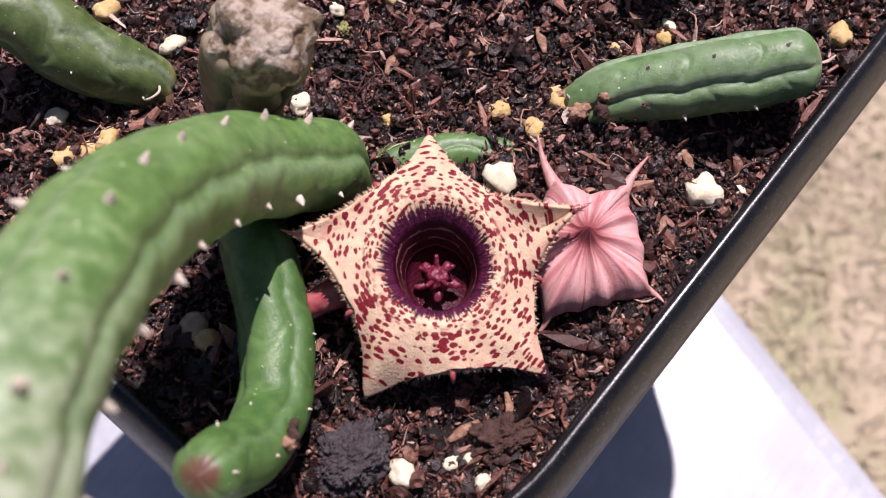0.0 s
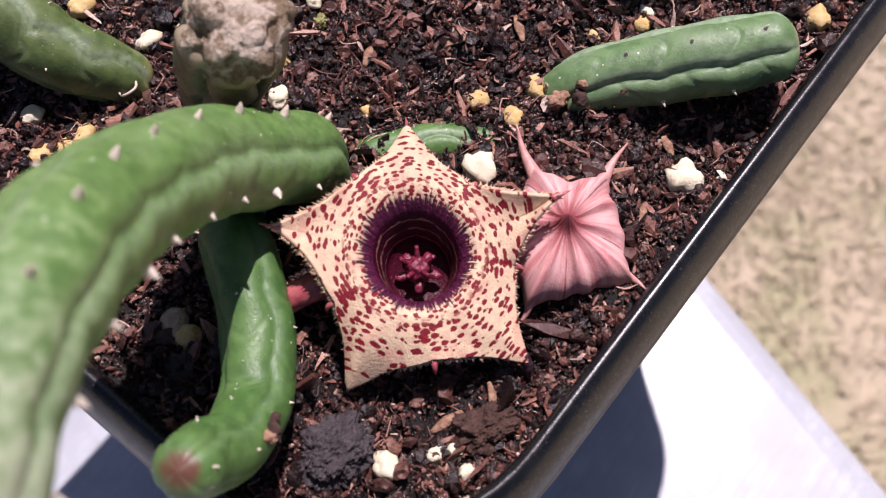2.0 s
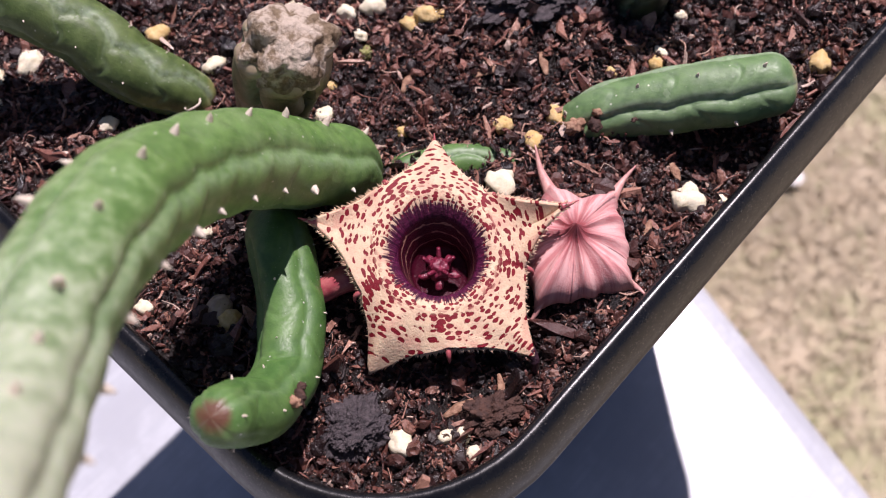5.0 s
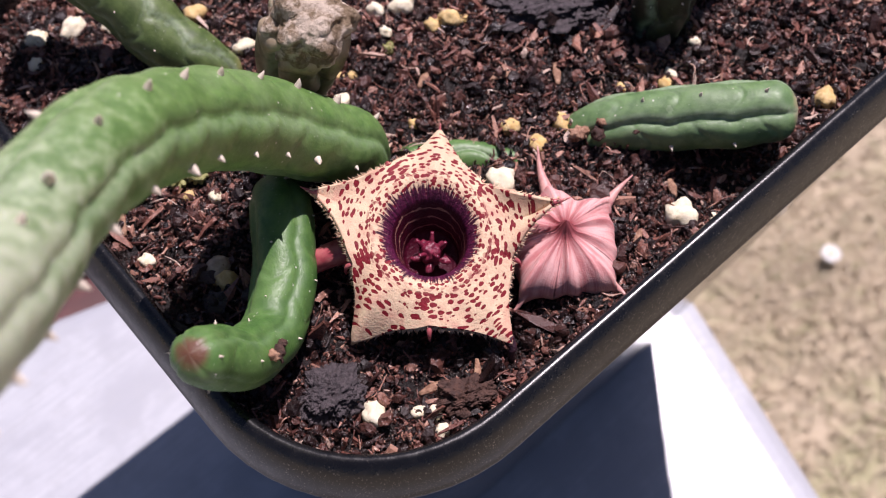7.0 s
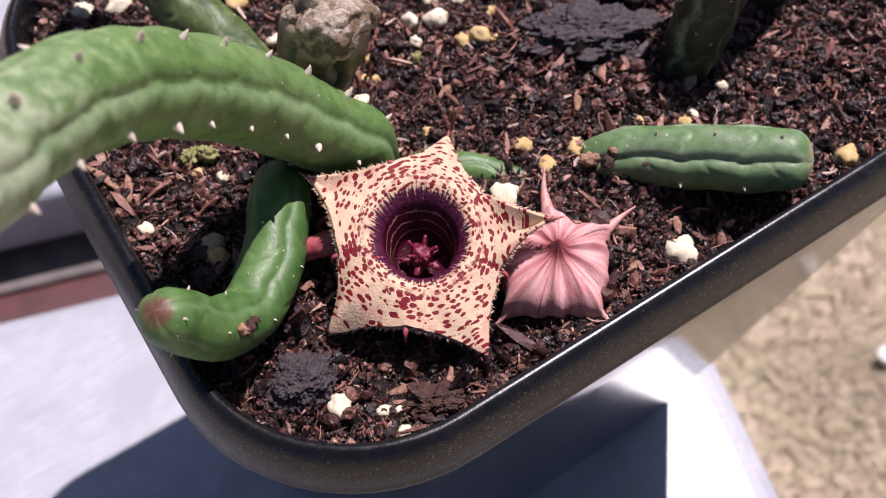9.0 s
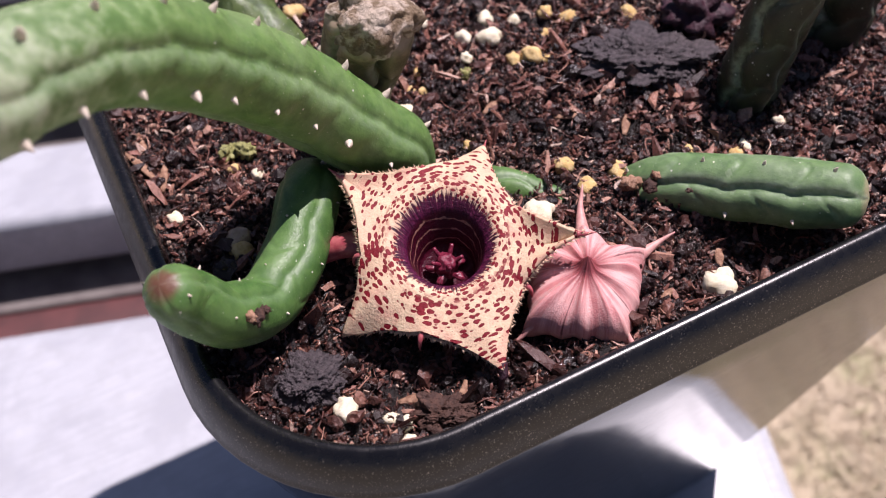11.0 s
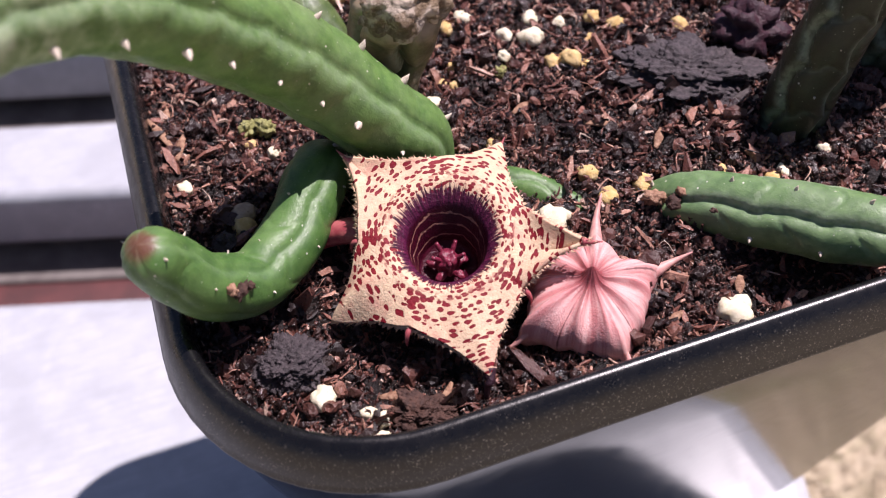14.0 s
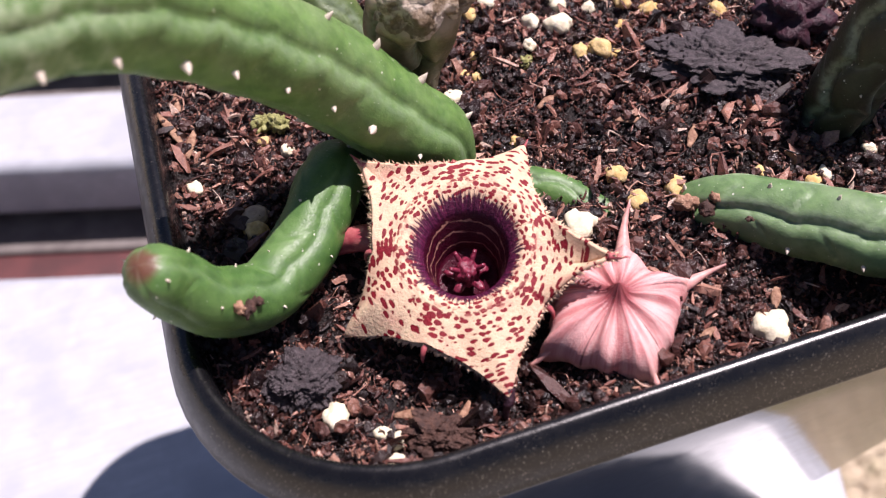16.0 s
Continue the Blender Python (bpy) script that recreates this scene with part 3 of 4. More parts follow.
# ---- stems ----
def stem(name, points, radii, material, label, ribs=5, depth=0.16, pitch=6.0, twist=0.0, phase=0.0, zig=0.22, seed=1, tooth=0.9, tip_at=None, blunt=0.6, base_at=0, wax=0.5):
    """A fleshy angled stem with rows of humps, each with a small pale tooth."""
    n, sides = 150, 80
    c, s = spline(points, n)
    t, uu, vv = frames(c)
    total = s[-1]
    r0 = np.interp(s / total, np.linspace(0, 1, len(radii)), radii)
    end = np.clip((total - s) / (radii[-1] * blunt * 1.6), 0, 1)
    r0 = r0 * np.sqrt(np.clip(1 - (1 - end) ** 2, 0.0009, 1))
    a = np.linspace(0, 2 * np.pi, sides, endpoint=False)
    S, A = np.meshgrid(s, a, indexing="ij")
    row = np.floor(((A - phase - twist * S) / (2 * np.pi) * ribs) % ribs)
    swing = zig * (2 * np.abs(np.sin(np.pi * S / pitch)) - 1)
    q = ((A - phase - twist * S) / (2 * np.pi) * ribs + swing * 0.5) % 1.0
    groove = np.exp(-(np.minimum(q, 1 - q) / 0.11) ** 2) + 0.5 * np.exp(-(np.minimum(q, 1 - q) / 0.025) ** 2)
    hump = np.cos(2 * np.pi * (S / pitch + 0.5 * (row % 2)))
    rel = 1 + depth * 0.35 * np.sin(np.pi * q) - depth * groove + 0.022 * hump * np.sin(np.pi * q) ** 2
    bend = 0.16 * np.cos(2 * np.pi * q)
    notch = np.exp(-((((S / pitch + bend + 0.5 * (row % 2)) % 1.0) - 0.5) / 0.045) ** 2)
    rel -= 0.045 * notch * np.sin(np.pi * q) ** 0.6
    rel += 0.03 * np.array([[noise.noise(Vector((ss * 0.16, math.cos(x) * 1.2 + seed, math.sin(x) * 1.2))) for x in a] for ss in s])
    R = r0[:, None] * rel
    verts = (c[:, None] + R[..., None] * (np.cos(a)[None, :, None] * uu[:, None] + np.sin(a)[None, :, None] * vv[:, None])).reshape(-1, 3)
    faces = grid_faces(n, sides) + [tuple(range(sides))[::-1], tuple(range((n - 1) * sides, n * sides))]
    base = tuple(c[base_at])
    ob = thing(name, base, label, "succulent stem", "stems in the pot")
    body = part("flesh", (verts, faces), material, ob, "", base)
    mark = body.data.attributes.new("tip", "FLOAT", "POINT")
    reach = tip_at or 4.0
    bloom = body.data.attributes.new("wax", "FLOAT", "POINT")
    bloom.data.foreach_set("value", ((np.exp(-((q - 0.9) / 0.10) ** 2) + 0.35 * np.exp(-(np.minimum(q, 1 - q) / 0.13) ** 2) + 0.3 * notch) * wax).reshape(-1).astype(np.float32))
    mark.data.foreach_set("value", np.repeat(np.clip(1 - (total - s) / reach, 0, 1), sides).astype(np.float32))
    if tooth:
        g = np.random.default_rng(seed)
        for k in range(ribs):
            steps = np.arange(pitch * (0.5 if k % 2 else 1.0), total - 1.5, pitch)
            for d in steps:
                i = int(np.argmin(np.abs(s - d)))
                an = phase + twist * d + (k + 0.5) / ribs * 2 * np.pi
                out = math.cos(an) * uu[i] + math.sin(an) * vv[i]
                p0 = c[i] + out * r0[i] * (1 + depth * 0.2)
                w = tooth * g.uniform(0.75, 1.2)
                fwd = t[i] * w * g.uniform(0.1, 0.6)
                if p0[2] < -3:
                    continue
                part("tooth", tube([p0 - out * 0.3, p0 + out * 0.45 * w + fwd * 0.3, p0 + out * 1.0 * w + fwd], (0.42 * w, 0.30 * w, 0.04), 5, 7), TOOTH, ob, "small pale horny tooth", base)
    return ob


ARCH = [(38.6, 46.4, -6), (37.6, 45.8, 2.2), (32.9, 46.2, 8.2), (26.2, 46.8, 16.9), (20.4, 44.9, 24.9), (13.3, 41.9, 33.3), (5.8, 35.9, 42.4), (-1.5, 30.2, 47.6), (-6.6, 25.5, 50), (-10.2, 20.7, 53.6), (-12.8, 16.3, 58.1), (-15.1, 12.0, 63.0), (-17.2, 7.5, 67.4), (-19.2, 2.6, 71.4)]
stem("arching_stem", ARCH, (5.0, 5.9, 6.3, 6.3, 6.2, 5.6, 5.3, 5.2, 5.1), GREEN_ARCH, "long pale green ribbed stem arching out of the soil", ribs=4, phase=radians(190), pitch=8.5, seed=2, depth=0.075, zig=0.07, tooth=1.4, tip_at=92, wax=0.25)
LOW = [(27.4, 49.2, -6), (24.6, 46.2, 0.6), (22.8, 42.6, 2.8), (20.0, 38.6, 1.8), (16.2, 34.0, 1.2), (11.0, 29.5, 1.8), (5.9, 26.6, 6.7), (2.5, 26.2, 12.6), (0.3, 25.3, 18.4)]
stem("bent_stem", LOW, (3.6, 4.3, 4.4, 4.4, 4.3, 4.1, 3.9, 3.3), GREEN_BRIGHT, "bright green bent stem with a brownish tip over the rim", ribs=4, phase=radians(250), pitch=9.0, seed=3, tip_at=1.7, tooth=0.55, depth=0.06, zig=0.10, wax=0.12)
RIGHT = [(66.6, 29.4, -8.6), (71.6, 25.7, -3.6), (77.1, 20.2, -2.0), (83.8, 12.5, 0.5), (90.2, 5.6, 2.6)]
stem("lying_stem", RIGHT, (3.5, 4.3, 4.9, 5.0, 4.4), GREEN_BLUE, "dull green ribbed stem lying on the soil", ribs=4, phase=radians(312), pitch=9.0, seed=4, tip_at=2.0, tooth=0.9, depth=0.11, zig=0.08, blunt=0.45, wax=0.6)
BURIED = [(42, 46, -8), (47, 41.5, -5.8), (52, 37, -5.2), (56, 32.5, -5.8), (60, 28, -8)]
stem("buried_stem", BURIED, (2.4, 2.8, 2.8, 2.6, 2.2), GREEN_BRIGHT, "half-buried glossy green stem behind the flower", ribs=4, phase=0.2, pitch=6.0, seed=5, tooth=0.5, depth=0.08)
BACK = [(35.0, 75.0, -7), (31.9, 78.0, -0.8), (29.0, 82.5, 3), (27.2, 88.7, 8.4), (23.4, 95.2, 13.5), (19.1, 103.2, 18.5)]
stem("leaning_stem", BACK[::-1], (4.6, 4.7, 4.9, 5.2, 4.6, 3.6), GREEN_OLIVE, "dark olive green stem leaning into the soil", ribs=4, phase=0.2, pitch=8.0, seed=6, tip_at=9.0, tooth=0.5, depth=0.06, base_at=-1)
# upright stem whose shaded look comes from its near-black colour
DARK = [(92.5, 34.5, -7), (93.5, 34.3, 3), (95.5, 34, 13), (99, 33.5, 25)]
stem("shaded_stem", DARK, (4.6, 4.7, 4.6, 4.2), GREEN_SHADED, "upright green stem, coloured near-black for its shade", ribs=4, phase=0.5, pitch=8.0, seed=7, tooth=0.6, depth=0.14)
# unseen stem, added beyond the view to throw shade on the back-right soil
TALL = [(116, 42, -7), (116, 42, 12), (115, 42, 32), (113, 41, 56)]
stem("unseen_shade_stem", TALL, (6.4, 6.8, 6.8, 6.2), GREEN_SHADED, "unseen tall stem, added to shade the soil", ribs=4, phase=0.5, pitch=8.0, seed=9, tooth=0.6, depth=0.14)

STUB = [(38.5, 62.5, -6), (38.8, 60.5, 4), (39.5, 57.3, 13), (40.2, 54.2, 21)]
stub = stem("stump", STUB, (4.2, 5.0, 6.0, 6.2), GREEN_STUMP, "cut stem stump with a dry beige corky top", phase=0.1, pitch=9.0, seed=8, tooth=0.0, depth=0.22, tip_at=9.0, blunt=0.35)
cap = lump((40.2, 54.4, 19.6), (5.8, 5.7, 4.4), 5, 0.22, 5, 1.9)
part("corky_cap", cap, CORK, stub, "wrinkled beige corky cap", STUB[0])

# ---- the open flower ----
FC = np.array([35.9, 25.9])
FB = (35.9, 25.9, -5.0)


def tilt(x, y):
    return 3.2 + 0.28 * (y - FC[1]) + 0.10 * (x - FC[0])


TIPS = [(43, 15.9, 1.4), (123, 16.8, -2.6), (189, 16.8, 3.8), (267, 17.6, 1.0), (328, 18.4, -4.8)]
NOTCH = [(78, 11.0), (160, 11.2), (228, 12.2), (305, 11.6), (360, 10.6)]
corners = sorted([(a, r, d) for a, r, d in TIPS] + [(a % 360, r, 0.0) for a, r in NOTCH])
corners = [(corners[-1][0] - 360, *corners[-1][1:])] + corners + [(corners[0][0] + 360, *corners[0][1:])]


def outline(deg):
    """Radius of the star and how far its edge droops, by straight edges from tip to notch, drawn in towards the tips."""
    deg = deg % 360
    for (a0, r0, d0), (a1, r1, d1) in zip(corners, corners[1:]):
        if a0 <= deg <= a1:
            k = (deg - a0) / (a1 - a0)
            A, B = radians(a0), radians(a1)
            th = radians(deg)
            den = r0 * math.sin(th - A) + r1 * math.sin(B - th)
            r = r0 * r1 * math.sin(B - A) / max(den, 1e-6)
            w = 1 - k if r0 > r1 else k
            r -= 1.5 * math.sin(math.pi * w) * w ** 1.4
            return r, (1 - k) * d0 + k * d1, w
    return r1, d1, 0


flower = thing("star_flower", FB, "open cream star flower with dark red spots and a maroon throat", "flower")
nt, nr = 360, 96
prof = []                                   # inner part: radius, depth, v
for r in np.linspace(0.05, 3.9, 8):
    prof.append((r * 1.12, -6.2 - 1.6 * (1 - (r / 3.9) ** 2), 0.0 + 0.02 * r))
for k in np.linspace(0.06, 1, 26):
    prof.append((1.12 * (3.9 + 1.25 * k ** 1.5), -6.2 + 5.6 * k, 0.2 + 4.8 * k))
for k in np.linspace(0.08, 1, 14):
    prof.append((1.12 * (5.15 + 1.9 * k), -0.6 + 1.5 * math.sin(k * math.pi / 2), 5.0 + 2.05 * k))
verts, uvs = [], []
outer = np.linspace(0, 1, nr - len(prof) + 1)[1:]
for r, z, v in prof:
    for j in range(nt):
        th = 2 * math.pi * j / nt
        x, y = FC[0] + r * math.cos(th), FC[1] + r * math.sin(th)
        verts.append((x, y, tilt(x, y) + z))
        uvs.append((th * 8.0, v))
edge_pts = []
for k in outer:
    for j in range(nt):
        deg = 360.0 * j / nt
        th = radians(deg)
        R, droop, w = outline(deg)
        r = 7.9 + (R - 7.9) * k
        x, y = FC[0] + r * math.cos(th), FC[1] + r * math.sin(th)
        z = 0.9 * (1 - k) ** 1.3 - droop * k ** 2.5 + 0.3 * (1 - w) * k ** 2 + 0.28 * noise.noise(Vector((x, y, 0)) * 0.35) * k
        z += 0.5 * math.cos(math.pi * w) ** 2 * k * (1 - k)
        verts.append((x, y, tilt(x, y) + z))
        uvs.append((th * 8.0, r - 0.85))
        if k == 1:
            edge_pts.append((x, y, tilt(x, y) + z, th))
corolla = part("corolla", (verts, grid_faces(len(prof) + len(outer), nt)), COROLLA, flower, "cream star with dark red dashes and ringed maroon throat", FB)
lay = corolla.data.uv_layers.new(name="UVMap")
uvs = np.array(uvs)
loops = np.array([l.vertex_index for l in corolla.data.loops])
pick = uvs[loops].reshape(-1, 4, 2)
seam = pick[:, :, 0].max(1) - pick[:, :, 0].min(1) > 20
low = pick[:, :, 0] < 10
pick[:, :, 0] += np.where(seam[:, None] & low, 2 * np.pi * 8.0, 0)
lay.data.foreach_set("uv", pick.reshape(-1).astype(np.float32))
mark = corolla.data.attributes.new("cleft", "FLOAT", "POINT")
soft = []
for th8, v in uvs:
    near = min(abs((math.degrees(th8 / 8.0) - a + 180) % 360 - 180) for a, _ in NOTCH)
    soft.append(math.exp(-(near / 7.0) ** 2) * math.exp(-((v - 8.6) / 1.6) ** 2))
mark.data.foreach_set("value", np.array(soft, np.float32))
sol = corolla.modifiers.new("thick", "SOLIDIFY")
sol.thickness, sol.offset = 0.0005, -1


def spikes(feet, ways, length, width):
    """Many little cones as one mesh."""
    feet, ways = np.asarray(feet), np.asarray(ways)
    ways = ways / np.linalg.norm(ways, axis=1)[:, None]
    a = np.cross(ways, (0.3, 0.2, 0.93))
    a /= np.linalg.norm(a, axis=1)[:, None]
    b = np.cross(ways, a)
    w = np.broadcast_to(np.asarray(width), len(feet))[:, None]
    v = np.stack([feet + a * w, feet - a * w * 0.5 + b * w * 0.87, feet - a * w * 0.5 - b * w * 0.87, feet + ways * np.asarray(length)[:, None]], 1)
    f = np.array([(0, 1, 3), (1, 2, 3), (2, 0, 3)])
    return v.reshape(-1, 3), (f[None] + 4 * np.arange(len(feet))[:, None, None]).reshape(-1, 3).tolist()


g = np.random.default_rng(21)
feet, ways, le = [], [], []
for x, y, z, th in edge_pts:
    for _ in range(2):
        e = g.normal(0, 0.12, 3)
        feet.append((x + e[0], y + e[1], z - 0.15))
        ways.append((math.cos(th) + g.normal(0, 0.35), math.sin(th) + g.normal(0, 0.35), g.normal(0.0, 0.35)))
        le.append(g.uniform(0.25, 0.85))
part("fringe", spikes(feet, ways, le, 0.19), FRINGE, corolla, "short cream fringe of papillae", FB)
feet, ways, le = [], [], []
vv = np.array(verts).reshape(-1, nt, 3)
for _ in range(950):
    i = int(g.choice(np.arange(26, len(prof) + 1)))
    j = int(g.integers(nt))
    th = 2 * math.pi * j / nt
    feet.append(vv[i, j])
    ways.append((-0.7 * math.cos(th) + g.normal(0, 0.2), -0.7 * math.sin(th) + g.normal(0, 0.2), 0.6))
    le.append(g.uniform(0.2, 0.6))
part("bristles", spikes(feet, ways, le, 0.075), BRISTLE, corolla, "dark purple bristles round the throat", FB)
feet, ways, le = [], [], []
for _ in range(1700):
    i = int(g.integers(len(prof), len(vv)))
    j = int(g.integers(nt))
    feet.append(vv[i, j])
    ways.append((g.normal(0, 0.3), g.normal(0, 0.3), 1.0))
    le.append(g.uniform(0.12, 0.3))
part("papillae", spikes(feet, ways, le, 0.07), CROWN, corolla, "tiny dark papillae", FB)

# crown in the throat: a knob, five flat lobes and five upright horns
floor_z = float(tilt(*FC)) - 6.2
crown = part("crown", lump((FC[0], FC[1], floor_z + 1.5), (1.55, 1.55, 1.9), 3, 0.16, 4, 2.2, 0.0, 0.05), CROWN, flower, "glossy crimson crown", FB)
for k in range(5):
    a = radians(42 + 72 * k)
    c, s_ = math.cos(a), math.sin(a)
    part("crown_horn", tube([(FC[0] + 0.7 * c, FC[1] + 0.7 * s_, floor_z + 1.4), (FC[0] + 1.2 * c, FC[1] + 1.2 * s_, floor_z + 2.6), (FC[0] + 1.9 * c, FC[1] + 1.9 * s_, floor_z + 3.3), (FC[0] + 2.2 * c, FC[1] + 2.2 * s_, floor_z + 3.7)], (0.45, 0.34, 0.34, 0.26), 10, 8), CROWN, crown, "", FB)
    a += radians(36)
    c, s_ = math.cos(a), math.sin(a)
    part("crown_lobe", lump((FC[0] + 1.9 * c, FC[1] + 1.9 * s_, floor_z + 0.9), (1.1, 0.6, 0.5), 11 + k, 0.18, 3, turn=a), CROWN, crown, "", FB)
# little curled points between the lobes
for a, r in NOTCH:
    th = radians(a)
    c, s_ = math.cos(th), math.sin(th)
    x, y = FC[0] + r * c, FC[1] + r * s_
    z = tilt(x, y) - 0.3
    part("curled_point", tube([(x - 0.8 * c, y - 0.8 * s_, z + 0.2), (x + 0.7 * c, y + 0.7 * s_, z + 0.1), (x + 1.2 * c, y + 1.2 * s_, z - 0.9), (x + 1.2 * c, y + 1.2 * s_, z - 2.0)], (0.6, 0.4, 0.25, 0.08), 10, 8), STALK, flower, "curled rosy point between lobes", FB)
tail_at = edge_pts[267]
hang = np.array(tail_at[:3])
part("drooping_tip", tube([hang + (0.2, 0.9, 0.2), hang + (-0.1, -0.5, -0.5), (34.6, 7.8, -3.4), (34.2, 7.3, -5.2), (34.5, 7.6, -6.6)], (0.9, 0.6, 0.42, 0.34, 0.12), 14, 8), WITHER, flower, "drooping dark purple lobe tip", FB)
for deg, lift in ((43, 0.5), (123, 0.3), (328, 0.2)):
    q = np.array(edge_pts[deg][:3])
    w = np.array([math.cos(radians(deg)), math.sin(radians(deg)), lift * 0.3])
    part("lobe_tip", tube([q - w * 1.2 - (0, 0, 0.3), q + w * 0.1 - (0, 0, 0.2), q + w * 0.7, q + w * 1.2 + (0, 0, lift * 0.3)], (0.5, 0.34, 0.18, 0.06), 10, 8), STALK, flower, "thin rosy lobe tip", FB)
part("stalk", tube([(20.0, 37.0, -3), (22.8, 35.4, -0.6), (25.8, 33.8, 0.6), (28.6, 32, -0.6), (31, 30.2, -4)], (1.3, 1.6, 1.9, 1.9, 1.6), 18, 16), STALK, flower, "smooth rosy flower stalk", FB)

# ---- the closed pink flower ----
BC, BB2 = np.array([50.9, 14.4]), (50.9, 14.4, -7.0)
TAILS = [(60, 15.6, 0.8), (3.5, 15.0, -0.6), (272, 12.0, -2.2), (190, 12.4, -4.4), (125, 11.5, -4.0)]
closed = thing("pink_flower", BB2, "closed dusky pink flower with pleats and five pointed tails", "flower")
nt, nr = 200, 44
verts, uvs = [], []
for i in range(nr):
    k = i / (nr - 1)
    for j in range(nt):
        th = 2 * math.pi * j / nt
        near = min(abs((math.degrees(th) - a + 180) % 360 - 180) for a, _, _ in TAILS)
        bulge = math.exp(-near / 12.0)
        R = 7.4 + 3.2 * bulge
        s = k * 1.25                                   # past 1 the side turns under
        if s <= 1:
            r = R * math.sin(s * math.pi / 2) ** 0.9
            z = 5.0 * math.cos(s * math.pi / 2) ** 0.8 - 3.4
        else:
            r = R * (1 - 0.55 * ((s - 1) / 0.25) ** 2)
            z = -3.4 - 5.0 * ((s - 1) / 0.25)
        pleat = 0.75 * (1 - 2 * abs(math.cos(5 * th + 0.4 + 0.25 * math.sin(3 * th)))) + 0.22 * math.cos(17 * th + 1.3 * math.sin(2 * th)) + 0.45 * bulge
        z += pleat * min(1, 2.2 * s) * (1 - 0.6 * min(s, 1)) - 0.8 * bulge * min(s, 1) ** 3
        r *= 1 + 0.02 * math.cos(15 * th + 0.6) * min(s, 1)
        nip = 2.4 * math.exp(-(r / 0.9) ** 2)
        verts.append((BC[0] + r * math.cos(th), BC[1] + r * math.sin(th), z + nip + 0.4))
        uvs.append((th * 8.0, r + 0.001 + (3 if s > 1 else 0)))
bud = part("petals", (verts, grid_faces(nr, nt)), BUD, closed, "", BB2)
lay = bud.data.uv_layers.new(name="UVMap")
uvs = np.array(uvs)
loops = np.array([l.vertex_index for l in bud.data.loops])
pick = uvs[loops].reshape(-1, 4, 2)
seam = pick[:, :, 0].max(1) - pick[:, :, 0].min(1) > 20
low = pick[:, :, 0] < 10
pick[:, :, 0] += np.where(seam[:, None] & low, 2 * np.pi * 8.0, 0)
lay.data.foreach_set("uv", pick.reshape(-1).astype(np.float32))
TAILM = plain_material("pink_tail", (0.50, 0.22, 0.21), (0.64, 0.36, 0.31), 0.8, 0.5)
for a, r, z in TAILS:
    th = radians(a)
    c, s_ = math.cos(th), math.sin(th)
    p = [(BC[0] + 6.2 * c, BC[1] + 6.2 * s_, -1.0), (BC[0] + 8.6 * c, BC[1] + 8.6 * s_, -1.9), (BC[0] + (9.4 + r) / 2 * c - 0.3 * s_, BC[1] + (9.4 + r) / 2 * s_ + 0.3 * c, (z - 2.6) / 2), (BC[0] + r * c, BC[1] + r * s_, z)]
    part("tail", tube(p, (1.5, 1.0, 0.45, 0.10), 16, 10), TAILM, closed, "thin pointed pink tail", BB2)

# ---- grit and lumps ----
def grain(kind, x, y, s, k, mat, label):
    z = soil_z(x, y) + crumble(x, y) + s * 0.3
    sh = lump((x, y, z), (s, s * rng.uniform(0.7, 1.0), s * rng.uniform(0.6, 0.85)), k, 0.24, 3, 1.5, rng.uniform(0, 3), 0.05)
    return whole(kind, sh, mat, (x, y, z - s * 0.5), label, "grit", "grit on the soil")


WHITE = [(44, 57, 1.6), (52.4, 28.8, 2.6), (68.6, 7.3, 2.4), (15.2, 14.3, 1.9), (20, 10.5, 1.3), (21.4, 8.8, 1.2), (20.6, 6.2, 1.1), (71.8, 3.8, 1.0), (5.2, 53.6, 1.4), (19, 56, 1.2), (21.3, 81, 1.6), (40, 78.4, 1.8), (64, 66, 2.2), (20.8, 101, 2.4), (15, 103, 2.0), (12, 98, 1.6), (26, 98, 1.7), (61, 69, 1.8), (58.5, 63.5, 1.2), (66, 71, 1.6), (70, 68, 1.2), (56, 76, 1.5), (94, 27.5, 1.0), (86, 25.5, 1.1)]
for i, (x, y, s) in enumerate(WHITE):
    grain("perlite_grain", x, y, s, i + 1, PERLITE, "rough cream-white perlite grain on dark soil")
OCHRE = [(11.8, 43.3, 1.8), (60.4, 35.5, 1.6), (66.8, 30.6, 1.7), (61.1, 30, 1.5), (50.2, 46.3, 1.2), (84.1, 24.9, 1.4), (78.4, 29, 1.0), (100, 6.2, 2.0), (23.5, 73.6, 2.0), (20.7, 74.8, 1.5), (18, 76, 2.0), (38, 89.5, 2.2), (67.4, 57.5, 2.0), (78, 63.5, 1.6), (16, 59, 1.1), (50.5, 64.4, 1.2), (52.6, 74.7, 1.4), (73, 62, 1.2), (65.2, 58.8, 1.7), (69.6, 56.2, 1.4), (49, 60.5, 0.9), (47.5, 62, 0.8), (75, 66, 1.4), (88, 60, 1.5)]
for i, (x, y, s) in enumerate(OCHRE):
    grain("pumice_grain", x, y, s, i + 40, PUMICE, "rough ochre-yellow pumice grain on dark soil")
whole("charcoal_lump", lump((12.6, 20, -4.6), (4.4, 3.8, 2.4), 61, 0.30, 6, 1.9, 0.0, 0.11), CHAR, (12.6, 20, -7), "black crumbly charcoal lump on the soil", "charcoal")
whole("charcoal_lump", lump((82.5, 47.7, -1.0), (8.8, 6.2, 2.8), 62, 0.34, 6, 2.2, -0.5, 0.12), CHAR, (82.5, 47.7, -4), "large black charcoal lump among bark chips", "charcoal")
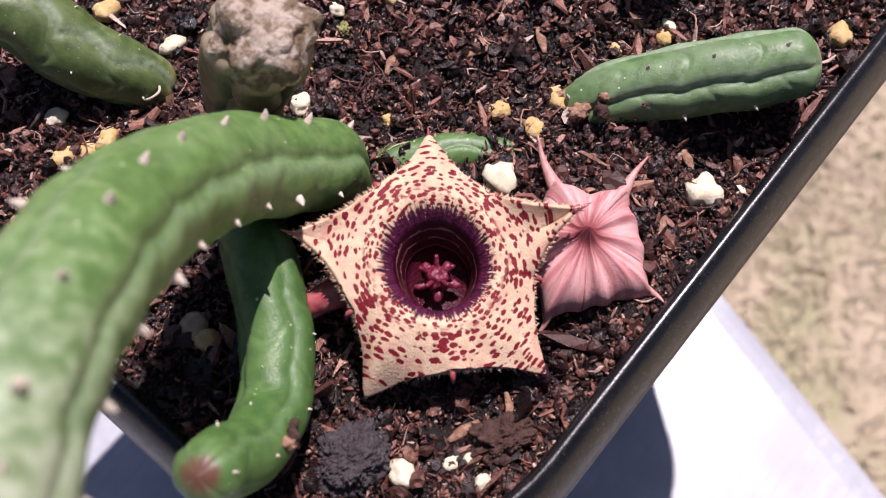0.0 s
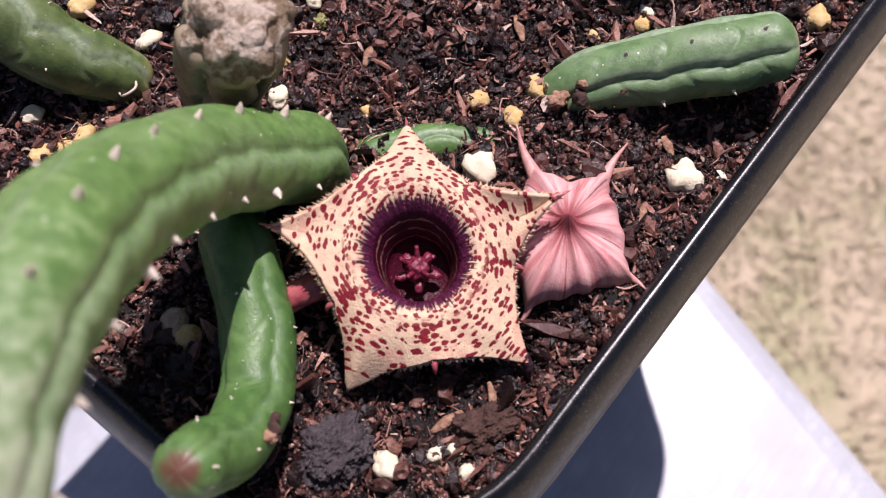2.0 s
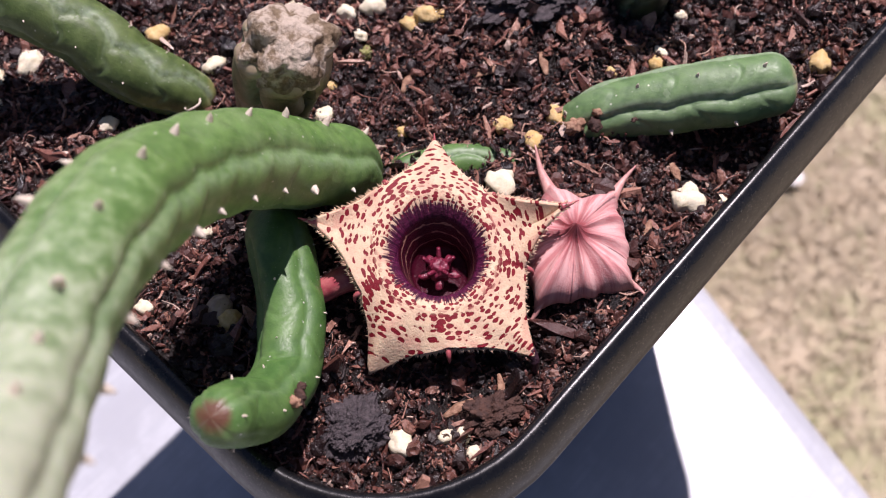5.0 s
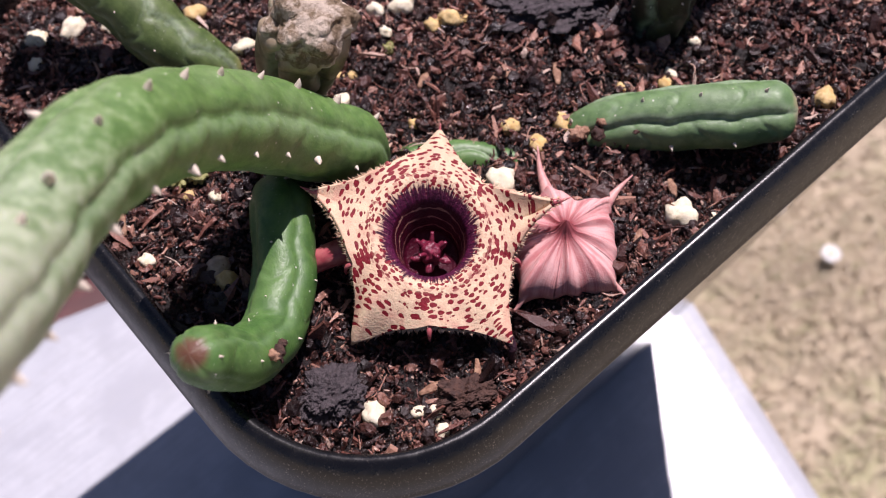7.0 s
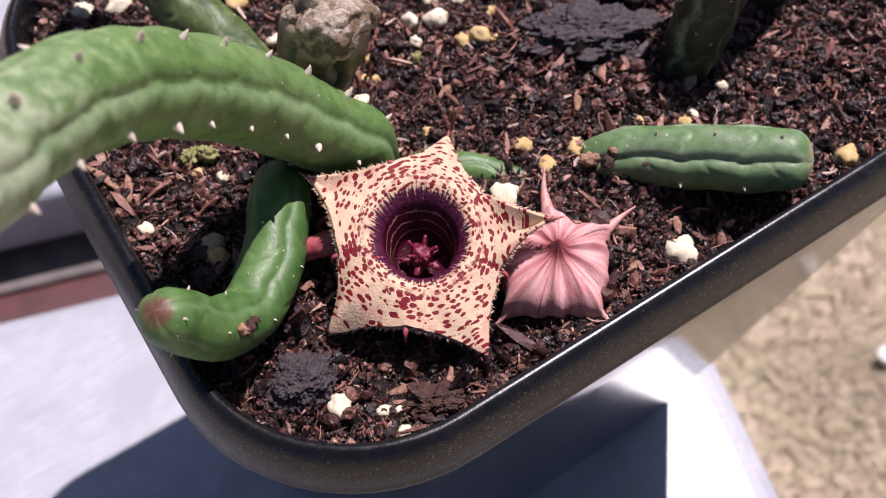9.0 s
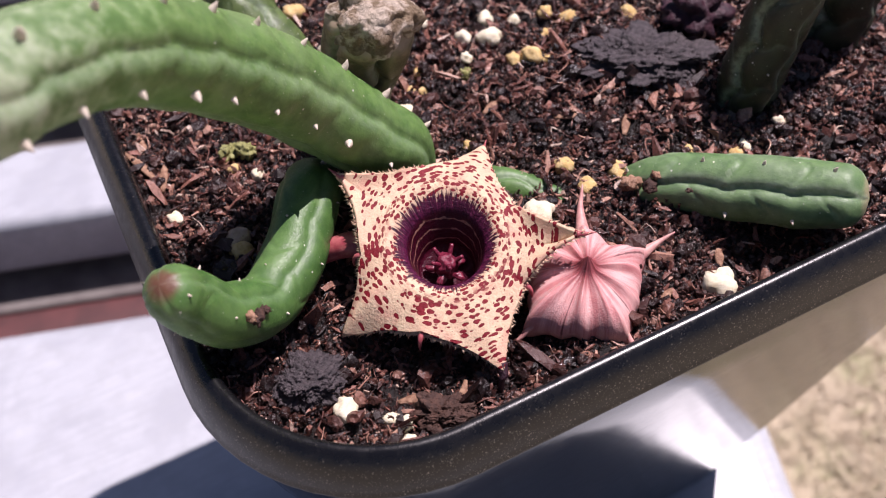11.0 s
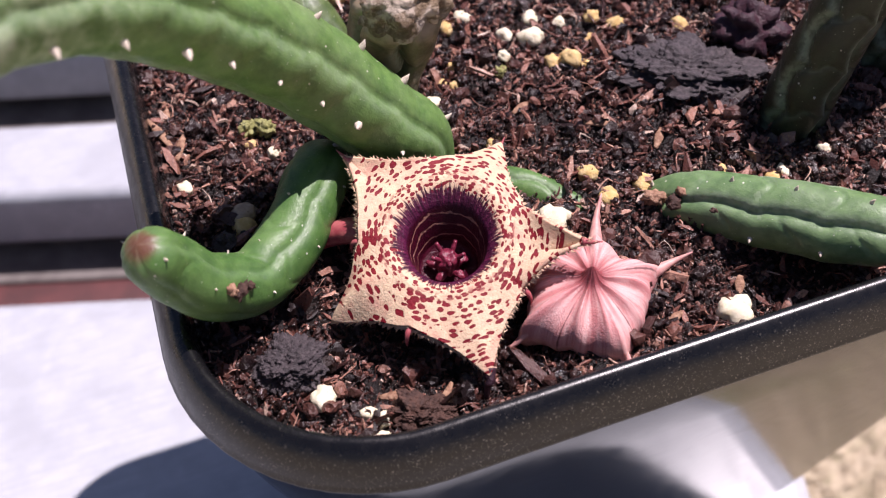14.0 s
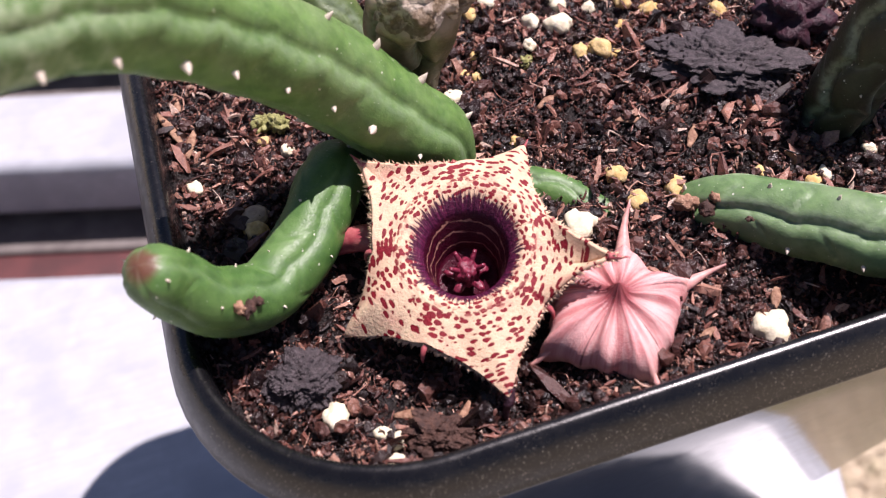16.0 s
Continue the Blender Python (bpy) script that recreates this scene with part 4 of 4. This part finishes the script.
whole("peat_lump", lump((25.9, 7.6, -5.2), (3.8, 2.4, 2.0), 63, 0.34, 6, 2.4, -0.5, 0.13), PEAT, (25.9, 7.6, -7), "reddish brown crumbly peat lump", "peat")
whole("withered_flower", lump((95, 51.6, 0.5), (4.6, 4.2, 3.4), 64, 0.5, 4, 2.6), WITHER, (95, 51.6, -3), "shrivelled dark purple dead flower", "dead flower")

for x, y, z, r, k in ((9.5, 23.9, 7.4, 1.2, 1), (8.5, 23.5, 8.6, 0.9, 2), (10.6, 25.0, 6.6, 0.7, 3), (15, 31.4, 3.6, 0.4, 4), (12, 27.6, 5.2, 0.4, 5), (66.2, 26.4, -1.6, 1.5, 6), (67.8, 24.2, -0.9, 1.3, 7), (69.2, 24.9, 0.0, 0.8, 8), (71.2, 19.8, 0.6, 0.5, 9), (32.4, 80.4, 4.4, 0.8, 10), (31.4, 81.6, 4.9, 0.6, 11)):
    whole("dirt_crumb", lump((x, y, z), (r, r * 0.7, r * 0.6), 80 + k, 0.45, 3, 2.0, k), PEAT if k % 2 else BARK, (x, y, z - r * 0.5), "brown crumb of dirt stuck to a green stem", "dirt", "crumbs on the stems")
for x, y, a, l, k in ((3.6, 66, 1.9, 8, 1), (6.2, 62, 1.2, 6, 2), (5.0, 71, 1.5, 7, 3), (66, 43, -0.5, 5, 4), (57, 52, 0.4, 4, 5), (73, 38, 0.9, 4.5, 6), (29, 8.5, 0.9, 6, 7), (24, 12, -0.3, 4.5, 8), (84, 36, -0.9, 4, 9), (48, 70, 0.3, 5, 10), (60, 8.5, 0.4, 3.5, 11), (72, 12, 1.0, 3.5, 12)):
    z = soil_z(x, y) + 1.0
    c, s_ = math.cos(a) * l / 2, math.sin(a) * l / 2
    v, f = tube([(x - c, y - s_, z - 0.3), (x, y, z + 0.35), (x + c, y + s_, z)], (0.35, 0.75, 0.25), 9, 8)
    v[:, 2] = z + (v[:, 2] - z) * 0.45
    whole("bark_splinter", (v, f), BARK, (x, y, z - 0.6), "dry tan splinter of bark on dark soil", "bark splinter", "splinters on the soil")

whole("root_curl", tube([(30.5, 74.0, -2.2), (31.2, 72.6, -1.2), (32.6, 72.2, -0.9), (33.4, 73.2, -1.2), (33.0, 74.2, -1.6)], (0.14, 0.2, 0.2, 0.18, 0.08), 18, 7), TOOTH, (31.5, 73, -3), "thin pale curled rootlet on the soil", "rootlet")
AMBER = plain_material("amber_grit", (0.42, 0.12, 0.02), (0.60, 0.24, 0.05), 1.5, 0.3)
whole("amber_bead", lump((50.6, 5.6, -2.6), (0.7, 0.6, 0.6), 77, 0.15, 3), AMBER, (50.6, 5.6, -3.1), "small orange bead beside the pink flower", "bead")
HUSK = plain_material("translucent_husk", (0.30, 0.20, 0.13), (0.46, 0.35, 0.24), 0.9, 0.3)
hx, hy = 12.2, 45.4
hz = soil_z(hx, hy) + crumble(hx, hy)
whole("seed_husk", lump((hx, hy, hz + 0.8), (2.1, 1.8, 1.3), 91, 0.12, 4, 1.6, 0.4), HUSK, (hx, hy, hz), "round tan seed husk lying on dark soil", "seed husk")
MOSS = plain_material("yellow_green_moss", (0.16, 0.16, 0.04), (0.34, 0.33, 0.14), 1.2, 0.8, 0.8)
for x, y, r, k in ((16.6, 62.4, 1.6, 1), (18.9, 60.2, 1.5, 2), (57, 61, 1.2, 3)):
    z = soil_z(x, y) + crumble(x, y)
    whole("moss_clump", lump((x, y, z + r * 0.35), (r, r * 0.8, r * 0.7), 95 + k, 0.4, 4, 2.4, k, 0.1), MOSS, (x, y, z), "small yellow-green clump of moss on soil", "moss", "moss on the soil")
WHITE_PETAL = plain_material("white_petal", (0.70, 0.70, 0.68), (0.80, 0.80, 0.78), 0.3, 0.6)
dx, dy = 470.0, 78.0
daisy = thing("lawn_daisy", (dx, dy, GROUND_Z), "small white daisy growing in the dry lawn", "daisy")
DB = (dx, dy, GROUND_Z)
part("stalk", tube([(dx, dy, GROUND_Z - 4), (dx + 1, dy, GROUND_Z + 5), (dx, dy, GROUND_Z + 11)], (0.9, 0.8, 0.7), 6, 6), BLADE, daisy, "thin green stalk", DB)
part("disc", lump((dx, dy, GROUND_Z + 12), (3.0, 3.0, 2.0), 5, 0.1, 2), PUMICE, daisy, "yellow disc", DB)
for k in range(11):
    a = 2 * math.pi * k / 11
    v, f = lump((5.0, 0, 0), (3.4, 1.6, 0.6), k + 1, 0.1, 2)
    v = np.stack([dx + v[:, 0] * math.cos(a) - v[:, 1] * math.sin(a), dy + v[:, 0] * math.sin(a) + v[:, 1] * math.cos(a), GROUND_Z + 12 + v[:, 2]], 1)
    part("petal", (v, f), WHITE_PETAL, daisy, "", DB)
